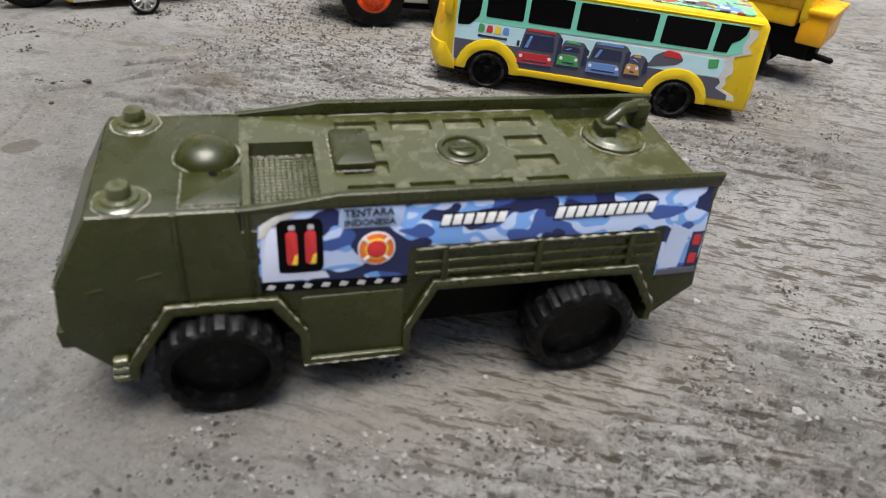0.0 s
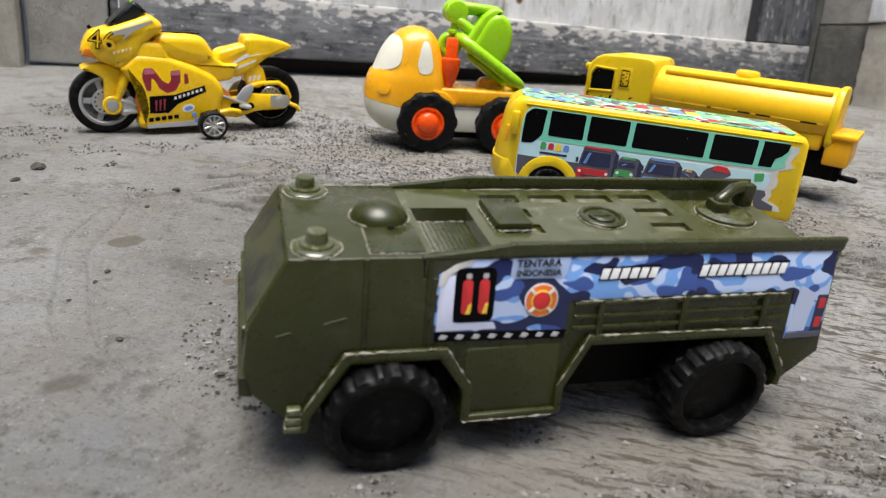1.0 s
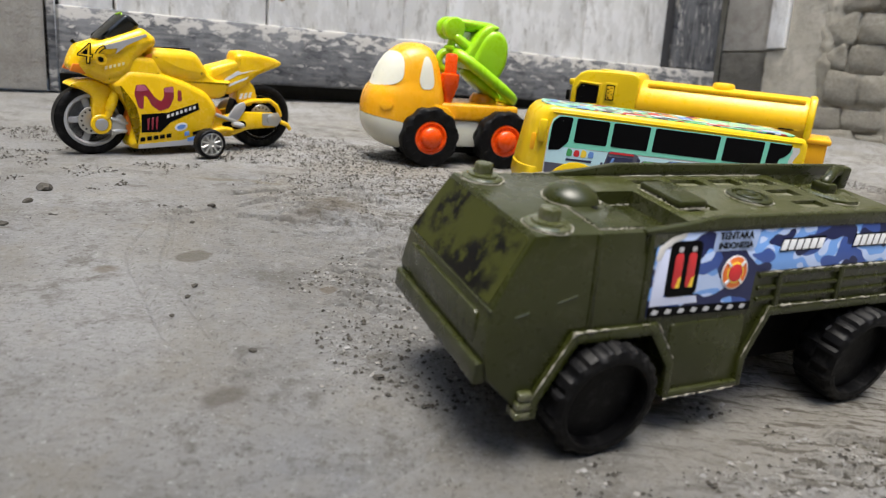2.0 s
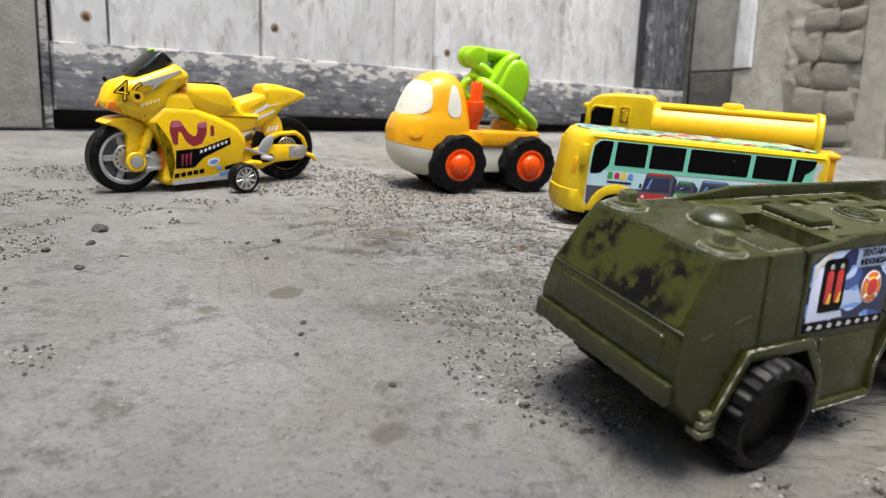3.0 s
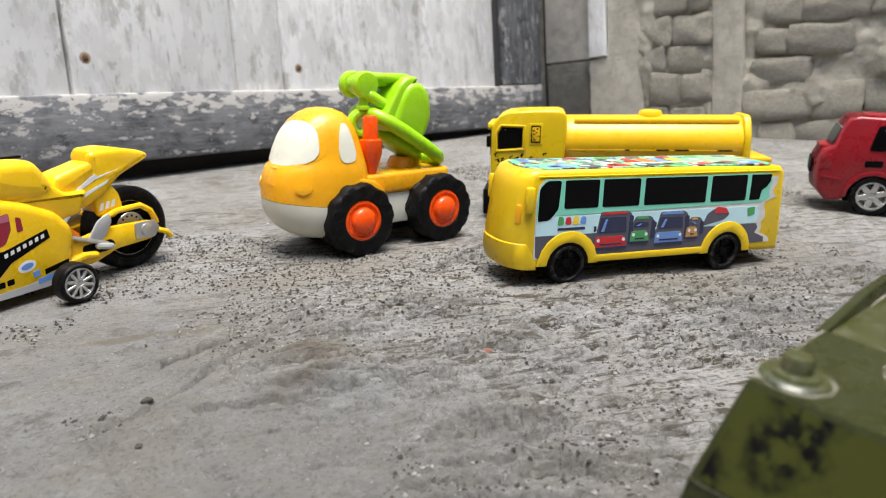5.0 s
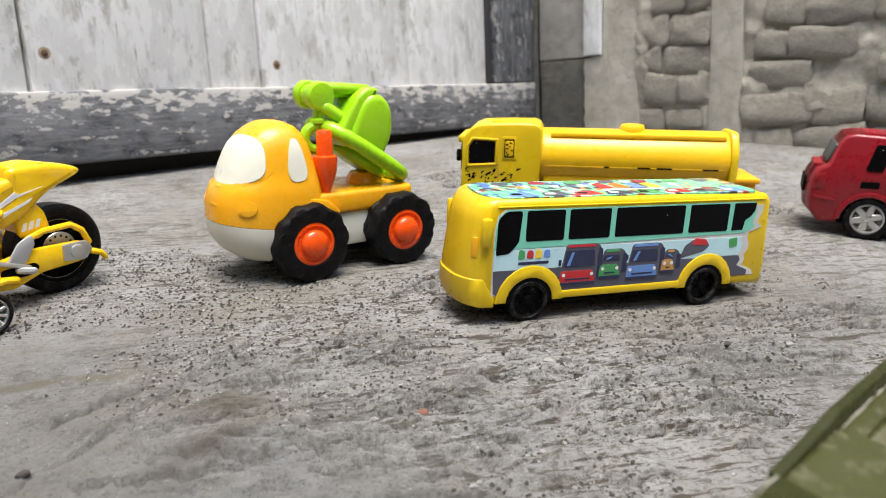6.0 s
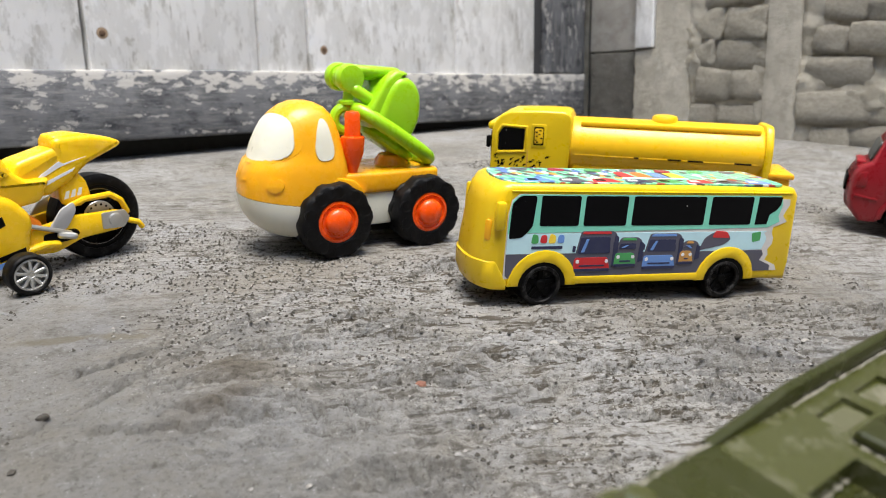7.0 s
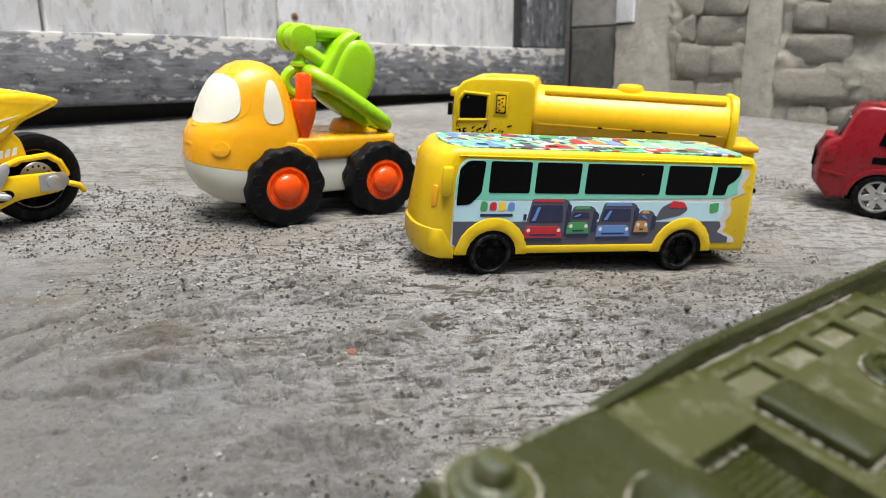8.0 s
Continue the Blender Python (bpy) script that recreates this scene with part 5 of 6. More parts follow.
    drum = [(3, -1.6), (7.4, -0.8), (8.3, 1), (8.3, 5), (7.4, 6.8), (3, 7.4)]
    part("elbow", join(lathe(drum, 28, 23.4, 24, 99.5), lathe(drum, 28, 23.4, 40, 99.5), lathe([(6.4, 0), (6.4, 12)], 24, 23.4, 29, 99.5)), M_LIME, crane, "round elbow joint")
    loop = [(20 + 6.2 * math.cos(a), 28, 76 + 6.6 * math.sin(a)) for a in [2 * math.pi * i / 20 for i in range(21)]]
    part("hook", join(tube([(23.4, 28, 93), (22, 28, 84)], 3.2, 12), lathe([(3.4, -1.8), (4.8, -0.9), (4.8, 0.9), (3.4, 1.8)], 16, 22, 28, 85.6, "z"), tube(loop, 3.1, 10)), M_LIME, crane, "round lime hook below the elbow")
    part("ram", tube([(26, 25, 93), (41, 23, 83)], 3.8, 12), M_LIME, crane)
    style = dict(dome=1, hub=0.66, inner=0.56, teeth=10, depth=0.05, sink=0.2, rim_label="glossy orange-red hub")
    for x in (4.3, 64):
        for y0, y1 in ((0, 19), (70, 51)):
            w = wheel(t, x, 21.6, 21.8, y0, y1, M_TYRE_CLEAN, M_RED_ORANGE, style)
            s = 1 if y1 > y0 else -1
            for i in range(10):
                a = 2 * math.pi * (i + 0.5) / 10
                part("tread_knob", lathe([(4.2, s * 3), (4.0, s * 0.2), (3.4, -s * 0.2), (2.6, s * 0.5), (0.8, s * 1.5)], 14, x + 17.0 * math.cos(a), y0 + s * 0.1, 21.6 + 17.0 * math.sin(a)), M_TYRE_CLEAN, w)


build_chunky()


# ---- the yellow toy tanker ----
def build_tanker():
    t = thing("toy_tanker", stand(0.2826, 0.4723, -59), "yellow plastic toy tanker lorry with scuffed paint, behind the bus", "toy truck")
    W = 46
    cab = [(-4, 12), (-3.6, 44), (-3.0, 66), (-1, 71), (3, 75.4), (9, 78), (30, 79), (45, 79), (49, 77.6), (51, 74), (50.5, 60), (48, 12)]
    part("cab", prism(cab, 0, W, 1.8, 3), M_YELLOW, t)
    part("roof_panel", upright(rect(16, 10, 34, W - 10, 2), 78.2, 79.3, 0.4), M_YELLOW, t)
    part("sun_visor", brick_box(-6, 1, 65, 0, W - 1, 70, 1.4), M_YELLOW, t)
    part("front_windscreen", facing(rect(5, 46, W - 5, 64, 2), -4.3, -2.5, 0.4), M_BLACK, t)
    for y in (0, W):
        s = -1 if y == 0 else 1
        lo = lambda k: min(y + s * k, y - s * 0.4)
        hi = lambda k: max(y + s * k, y - s * 0.4)
        # black sheet paints the shade inside the open cab window
        part("window", prism(rounded([(1.6, 51.2), (19.2, 52.4), (19.6, 66.6), (4.8, 67.2), (1.6, 62.4)], 1), lo(0.25), hi(0.25), 0.1, 1), P_BLACK, t, "cab window opening, its inner shade a black sheet")
        fr = [(0.4, 50), (20.4, 51.4), (20.8, 67.8), (4, 68.4), (0.4, 63)]
        part("window_frame", join(*[tube([(a[0], y + s * 0.2, a[1]), (b[0], y + s * 0.2, b[1])], 0.9, 8) for a, b in zip(fr, fr[1:] + fr[:1])]), M_YELLOW, t)
        part("vent_frame", prism(rect(24, 54.5, 34, 70, 1), lo(0.5), hi(0.5), 0.3), M_YELLOW, t)
        part("vent_mark", prism(rect(25.6, 56, 32.4, 68.4, 0.8), lo(0.7), hi(0.7), 0.1), P_BLACK, t, "worn black printed emblem")
        part("vent_mark", prism(rounded([(26.4, 57), (31.6, 57), (31.8, 67.4), (26.2, 67.2)], 1.0), lo(0.85), hi(0.85), 0.1), M_TANK, t)
        mark = random.Random(3)
        for i in range(7):
            a, b = mark.uniform(26.6, 30.2), 57.6 + 1.3 * i
            part("vent_mark", prism(rounded([(a, b), (a + mark.uniform(0.8, 1.8), b + mark.uniform(-0.2, 0.3)), (a + mark.uniform(0.5, 1.8), b + mark.uniform(0.7, 1.3)), (a - 0.3, b + 0.9)], 0.25, 2), lo(0.95), hi(0.95), 0.05, 1), P_BLACK, t)
        part("door_line", prism(rect(21.6, 20, 22.2, 52, 0.2), lo(0.15), hi(0.15), 0.05), P_TAN, t)
        rng = random.Random(21)
        for i in range(44):
            a, b = rng.uniform(-2, 36), rng.gauss(43, 3.6)
            part("chipped_paint", prism(rounded([(a, b), (a + rng.uniform(0.5, 2.0), b + rng.uniform(-0.5, 0.8)), (a + rng.uniform(0.8, 3.4), b + rng.uniform(0.8, 3.0)), (a + 0.2, b + rng.uniform(0.5, 1.8))], 0.3, 2), lo(0.12), hi(0.12), 0.03, 1), P_BLACK, t)
        part("mirror", brick_box(-6.5, y - 2.2, 53, -3.6, y + 2.2, 61, 0.8), M_BLACK, t)
    part("front_bumper", brick_box(-9, -1, 3, 6, W + 1, 22, 1.5), M_BLACK, t, "black plastic bumper")
    tank = []
    for k, x in ((0.97, 49.6), (0.99, 50.4), (1.0, 51.6), (1.0, 170), (0.97, 172.5), (0.86, 174)):
        tank.append([(x, W / 2 + 21.5 * k * math.cos(a), 55.5 + 19 * k * math.sin(a)) for a in [2 * math.pi * i / 48 for i in range(48)]])
    part("tank", loft(tank), M_TANK, t)
    part("tank_saddle", brick_box(52, 5, 33, 171, W - 5, 44, 2), M_TANK, t)
    for y in (9.5, W - 9.5):
        part("walkway_rail", brick_box(56, y - 2.2, 69.5, 170, y + 2.2, 72.8, 0.9), M_TANK, t)
    part("end_plate", facing(rounded([(1, 36), (W - 1, 36), (W - 1, 62), (W - 8, 75.5), (8, 75.5), (1, 62)], 5), 172.5, 177.5, 1.4), M_YELLOW, t)
    part("hatch", lathe([(8.4, 73.5), (8.4, 76), (7.4, 77.6), (5, 78.2), (1, 78.4)], 28, 111, W / 2, 0, "z"), M_TANK, t)
    part("tank_seam", tube([(54, 2.2, 51), (169, 2.2, 51)], 0.45, 6), M_TANK, t)
    rng = random.Random(5)
    x = 56.0
    while x < 166:
        ln = rng.uniform(2, 14)
        if rng.random() < 0.55:
            part("scuff", tube([(x, 2.0, 51), (x + ln, 2.0, 51)], 0.55, 6), P_BLACK, t, "black scuff along the seam")
        x += ln + rng.uniform(1, 8)
    part("chassis", brick_box(44, 9, 14, 182, W - 9, 34, 1.5), M_BLACK, t)
    part("rear_box", join(brick_box(174, 2, 25, 190, W - 2, 45, 1.6), brick_box(176, 0.5, 43, 192, W - 0.5, 46.5, 1)), M_AMBER, t, "amber plastic rear step")
    part("hitch", join(brick_box(176, 14, 13, 186, 32, 25, 1.2), tube([(184, 16, 17), (196, 16, 16)], 2, 10)), M_BLACK, t)
    style = dict(spokes=6, spoke=0.15, hub=0.3, inner=0.66)
    for x in (14, 122, 150):
        wheel(t, x, 12, 12.2, -0.5, 11, M_TYRE, M_BLACK, style)
        wheel(t, x, 12, 12.2, W + 0.5, W - 11, M_TYRE, M_BLACK, style)


build_tanker()


# ---- the yellow toy motorcycle ----
def build_motorcycle():
    t = thing("toy_motorcycle", stand(-0.066, 0.553, 7.5), "glossy yellow plastic toy racing motorcycle with black tyres and side wheels", "toy motorcycle")

    def pinch(x, y, z, x0, x1, k):
        """Narrows a shape towards x0."""
        s = min(1, max(0, (x - x0) / (x1 - x0)))
        return x, y * (k + (1 - k) * math.sin(s * math.pi / 2)), z

    def slab(o, hw, b=3, r=2.5, squeeze=None, n=3):
        s = prism(rounded(o, r), -hw, hw, b, n)
        return warp(s, lambda x, y, z: pinch(x, y, z, *squeeze)) if squeeze else s
    wheels = dict(spokes=5, spoke=0.13, hub=0.3, inner=0.76, sink=0.16, ring=1, phase=0.6)
    for x, z, r, w, nm in ((0, 22.2, 22.4, 11, "front_wheel"), (117.5, 23.4, 23.6, 13, "rear_wheel")):
        f = wheel(t, x, z, r, -w / 2, w / 2, M_TYRE, M_GREYPAINT if x == 0 else M_BLACK, wheels, nm)
        wheel(f, x, z, r * 0.725, -w / 2 + 1.2, w / 2 - 1.2, M_SILVER, M_BLACK, dict(spokes=5, spoke=0.1, inner=0.9, hub=0.3, phase=0.6), "rim_band")
        for y in (-5.4, 5.4):
            part("brake_disc", lathe([(4, -0.3), (8.6, -0.35), (8.9, 0), (8.6, 0.35), (4, 0.3)], 32, x, y, z), M_SILVER, f, "dull silver brake disc")
            for i in range(14):
                a = 2 * math.pi * i / 14
                part("disc_hole", lathe([(0.7, -0.42), (0.7, 0.42)], 6, x + 6.8 * math.cos(a), y, z + 6.8 * math.sin(a)), P_BLACK, f)
    # front end
    part("front_fender", slab([(-15, 44.5), (-8, 48), (2, 48.5), (12, 44), (15, 38), (11, 30), (8, 18), (0, 18), (-1, 27), (0, 38), (-6, 42)], 8.6, 1.4, 3), M_MOTO, t)
    for y in (-10, 10):
        part("fork", join(tube([(17, y, 47), (7, y, 24)], 2.5, 12), tube([(13, y, 40), (9.5, y, 30)], 3.1, 12)), M_MOTO, t)
        s = -1 if y < 0 else 1
        part("axle_cap", lathe([(6.4, 0), (6.4, s * 1.6), (5.8, s * 2.2), (4.2, s * 2.2), (4.2, s * 1.7), (3.6, s * 1.9)], 24, 3.5, y, 20.5), M_MOTO, t)
        part("axle_nut", lathe([(3.9, 0), (3.9, s * 2.4), (3.2, s * 2.8)], 16, 3.5, y, 20.5), M_SILVER, t)
        part("brake_caliper", join(prism(rounded([(9, 13), (18, 15), (20, 22), (16, 27), (10, 24)], 1.5), y - 1.6, y + 1.6, 0.7), tube([(10, y + s * 1.4, 24), (19, y + s * 1.4, 21)], 1.2, 8), tube([(11, y + s * 1.6, 16), (18, y + s * 1.6, 16)], 1.4, 8)), M_SILVER, t, "silver brake caliper")
    # nose with screen
    nose = [(-12.8, 55), (-11, 61), (-6.5, 69), (3, 71.8), (18, 77.6), (31, 82.6), (39.5, 76.5), (39, 71), (32, 66.5), (27, 62), (24, 54), (16, 49), (6, 47), (-4, 51)]
    part("nose_fairing", slab(nose, 16.5, 6, 3, (-14, 14, 0.42), 4), M_MOTO, t)
    part("windshield", warp(prism(rounded([(4.5, 73.6), (11, 80), (21.5, 89.8), (25, 89), (30.5, 83.6), (24, 77), (12, 72)], 1.2), -12, 12, 2.5, 3), lambda x, y, z: pinch(x, y, z, -6, 18, 0.5)), plastic("smoked_black_plastic", (0.010, 0.011, 0.010), 0.16, (0.05, 0.08, 0.03), 0.3), t, "glossy black windshield")
    part("windshield_edge", tube([(21, 6, 89), (22, 0, 89.9), (21, -6, 89)], 0.8, 8), M_LIME, t)
    for s in (-1, 1):
        part("headlight", prism(rounded([(-12.6, 53.6), (-10.4, 58.2), (-3.4, 57.8), (-3.6, 51.8)], 0.8), *(sorted((s * 8.0, s * 10.6))), 0.4), M_SHADE_ORANGE, t)
        part("air_intake", prism(rounded([(27, 55), (29, 63), (36, 67), (40, 66), (38, 58), (33, 54)], 2), *(sorted((s * 11.5, s * 13.6))), 0.8), M_SHADE_ORANGE, t, "deep orange air intake")
    # tank, side fairing, seat, tail
    part("fuel_tank", slab([(34, 70), (60, 69.5), (67, 68), (71, 62), (77, 52), (66, 47), (45, 50), (32, 57)], 14.5, 6, 4, (120, 40, 0.7), 4), M_MOTO, t)
    for i in range(4):
        part("tank_rib", tube([(44 + 4 * i, -12.4, 64.4), (46.5 + 4 * i, -11.2, 67)], 0.9, 8), M_MOTO, t)
    part("tank_strip", brick_box(38, -3, 69.2, 66, 3, 70.4, 0.4), P_BLACK, t, "black strip along the tank")
    side = [(20, 56), (40, 55), (58, 49), (72, 42), (78.5, 34), (79.5, 28), (77, 20), (76, 8), (70, 5.5), (22, 4), (18.5, 7), (22, 19), (20, 31), (14, 40), (9, 46)]
    f = part("side_fairing", slab(side, 16.8, 4.5, 3, None, 4), M_MOTO, t)
    part("cowl", slab([(4, 47), (8, 56), (24, 65), (38, 64), (44, 52), (24, 44)], 15.6, 4, 3, (-16, 16, 0.5), 3), M_MOTO, t)
    part("frame", slab([(26, 48), (27, 60), (34, 66), (66, 62), (80, 50), (92, 50), (86, 38), (70, 36)], 13, 3, 3), M_MOTO, t)
    # block added in darker orange to paint the shade inside the fairing
    part("inner_shadow", slab([(17, 20), (22, 34), (26, 30), (27, 6), (22, 8)], 12, 2, 2), M_SHADE_ORANGE, t)
    part("engine_cover", slab([(62, 10), (62, 30), (78, 34), (86, 27), (82, 12)], 11, 2, 3), M_SHADE_ORANGE, t)
    part("seat", slab([(74, 49), (77, 58.5), (97, 64), (108, 64), (102, 57), (84, 46)], 9.5, 3, 3, (140, 70, 0.6)), M_MOTO, t)
    part("tail", slab([(82, 45), (97, 56), (96, 66.5), (98.5, 69), (115, 69), (128, 66.4), (135, 63.4), (134, 61), (114, 54), (101, 44), (90, 39)], 9.5, 3, 3, (142, 100, 0.35)), M_MOTO, t)
    part("tail_hump", slab([(96, 64), (97, 70), (108, 70.6), (118, 68.6), (112, 64)], 7.5, 2.5, 2, (140, 96, 0.4)), M_MOTO, t)
    part("rear_mudguard", slab([(97, 44), (108, 50), (112, 45), (114, 36), (108, 31), (98, 33)], 7.6, 2, 2), M_MOTO, t)
    for s in (-1, 1):
        lo, hi = sorted((s * 8.5, s * 12.5))
        part("swingarm", prism(rounded([(72, 12), (76, 24), (100, 28), (126, 27), (132, 21), (126, 16), (104, 15), (90, 10)], 2.5), lo, hi, 1.2), M_MOTO, t)
        part("swingarm_slot", prism(rounded([(84, 15.5), (84, 21), (101, 21.5), (103, 18), (98, 15.5)], 2), *(sorted((s * 12.3, s * 12.75))), 0.1), P_BLACK, t)
        part("axle_plate", prism(rounded([(115, 18), (115, 27), (128, 27), (131, 22), (127, 17)], 1.2), *(sorted((s * 12.2, s * 13.4))), 0.4), M_SILVER, t, "silver axle plate")
        part("axle_nut", lathe([(3.6, 0), (3.6, s * 1.6), (3, s * 2)], 18, 122, s * 13.2, 22.4), M_SILVER, t)
        part("chain_guard", tube([(100, s * 10, 33), (108, s * 10, 35.5), (122, s * 10, 36), (128, s * 10, 32), (131, s * 10, 25)], 1.7, 8), M_MOTO, t)
        part("stay", tube([(131, s * 12, 20), (136, s * 12, 18), (138, s * 12, 15)], 1.6, 8), M_MOTO, t)
        part("foot_guard", prism(rounded([(86, 22), (94, 33), (101, 36), (102, 31), (96, 22)], 2), *(sorted((s * 12, s * 13.6))), 0.6), M_GREYPAINT, t, "grey heel guard")
        part("foot_peg", join(tube([(78, s * 13, 27), (97, s * 14, 20)], 1.2, 8), tube([(92, s * 14, 19.5), (97, s * 18, 19)], 1.8, 8)), M_SILVER, t)
        part("exhaust", tube([(68, s * 13, 13), (84, s * 13.5, 16), (90, s * 13.5, 15)], 2.2, 10), M_MOTO, t)
    # side wheels that hold it upright
    for s in (-1, 1):
        w = wheel(t, 66, 9.8, 10, s * 38, s * 29, M_TYRE, M_SILVER, dict(spokes=10, spoke=0.11, hub=0.36, inner=0.78, sink=0.06, ring=1), "side_wheel", "small side wheel with silver ten-spoke rim")
    part("side_axle", tube([(66, -31, 9.8), (66, 31, 9.8)], 1.5, 8), M_BLACK, t)
    # prints on both flanks of the fairing
    for s in (-1, 1):
        def film(name, o, m, k=0, label="", base=16.8):
            part(name, prism(o, *(sorted((s * (base - 0.3), s * (base + 0.12 + 0.12 * k)))), 0.03, 1), m, f, label)
        film("flank_mark", rounded([(23, 41), (24.5, 46.6), (30, 47), (33, 43), (36, 38.5), (40, 36), (42, 39), (42, 45), (48.5, 46), (48.5, 38), (45, 31.5), (39, 29.6), (34, 33), (31, 39), (29, 40), (28.5, 31), (25.5, 31.5)], 1.2), P_MAROON, 0, "maroon flank mark, rubbed")
        film("flank_mark_top", rounded([(24.2, 42.5), (25, 46.2), (29.6, 46.4), (32, 43.2), (28, 42.6)], 0.8), P_PINK, 1)
        film("flank_mark_top", rounded([(42.4, 42), (42.4, 44.6), (48.2, 45.5), (48.2, 42)], 0.8), P_PINK, 1)
        film("flank_mark", rounded([(51, 36), (51.2, 43.6), (53.6, 43), (54, 36.5)], 0.8), P_MAROON, 0)
        film("black_panel", [(26.5, 15.5), (27, 27.5), (44, 28.5), (65, 35), (66, 30.5), (46, 22), (39, 15.5)], P_BLACK, 0, "black panel, scratched")
        for i in range(3):
            film("claw_bar", [(30.5 + 2.8 * i, 17 + 0.3 * i), (31.2 + 2.8 * i, 17 + 0.3 * i), (32.2 + 2.8 * i, 25 + 0.4 * i), (30.6 + 2.8 * i, 24.5 + 0.4 * i)], P_MAROON, 1)
        for i in range(7):
            x = 43.5 + 3.0 * i
            film("letter_bar", [(x, 24.9 + 0.95 * i), (x + 1.7, 25.4 + 0.95 * i), (x + 1.7, 27.4 + 0.95 * i), (x, 26.9 + 0.95 * i)], P_WHITE, 1)
        film("oval_mark", [(53 + 4.4 * math.cos(a) , 18.8 + 2.8 * math.sin(a) + 0.7 * math.cos(a)) for a in [2 * math.pi * i / 20 for i in range(20)]], P_WHITE, 0)
        film("oval_core", [(53 + 3 * math.cos(a), 18.8 + 1.5 * math.sin(a) + 0.5 * math.cos(a)) for a in [2 * math.pi * i / 20 for i in range(20)]], P_BLUE, 1)
        film("belly_band", [(24, 4.8), (24.5, 7.6), (52, 9.5), (74, 14), (74.5, 7.8), (70, 6.6)], M_GREYPAINT, 0, "grey belly stripe")
        for i in range(5):
            film("belly_letter", rounded([(25.5 + 4.3 * i, 9.4 + 0.5 * i), (28.8 + 4.3 * i, 9.7 + 0.5 * i), (28.8 + 4.3 * i, 12.6 + 0.5 * i), (25.5 + 4.3 * i, 12.1 + 0.5 * i)], 0.6), P_BLACK, 1)
        film("belly_label", [(57, 8.6), (72, 11.4), (72, 14), (57, 11.2)], P_BLUE, 1)
        film("belly_label", [(61, 12.6), (73.5, 15.2), (73.5, 17.8), (61, 15.2)], P_BLACK, 1)
        film("belly_label", [(55.2, 12.4), (58.4, 13), (58.4, 16), (55.2, 15.4)], P_BLUE, 2)
        film("nose_stripe", [(4, 69.4), (16, 73.2), (32, 78.6), (33, 77.4), (20, 71), (13, 65.4), (14.5, 69), (5, 67.8)], M_GREYPAINT, 0, "grey swoosh", 16.4)
        for i in range(5):
            film("nose_letter", [(6 + 2.6 * i, 55.6 + 0.7 * i), (7.6 + 2.6 * i, 56 + 0.7 * i), (7.8 + 2.6 * i, 57.9 + 0.7 * i), (6.2 + 2.6 * i, 57.5 + 0.7 * i)], P_CREAM, 0, "", 16.4)
        film("tail_stripe", [(84, 47), (98, 54), (112, 58), (100, 55.6), (98, 57), (88, 51)], P_WHITE, 0, "", 9.4)
        film("tail_stripe", [(88, 44.4), (104, 51), (106, 53), (92, 48)], P_WHITE, 0, "", 9.4)
        for i in range(3):
            film("guard_letter", [(99 + 3.4 * i, 36.4 + i * 0.5), (101.4 + 3.4 * i, 36.8 + i * 0.5), (102.4 + 3.4 * i, 40.8 + i * 0.5), (100.4 + 3.4 * i, 40.4 + i * 0.5)], P_WHITE, 0, "", 7.6)
        n = lettering("race_number", "46", 0.0175, P_BLACK, f, pose(0.0002, s * 0.0150, 0.0640, 90, -6 * s, -19 if s < 0 else 199), 0.0004)
        lettering("race_number_fill", "46", 0.0175, M_MOTO, n, pose(0, 0, 0.0002, 0, 0, 0), -0.0003)


build_motorcycle()


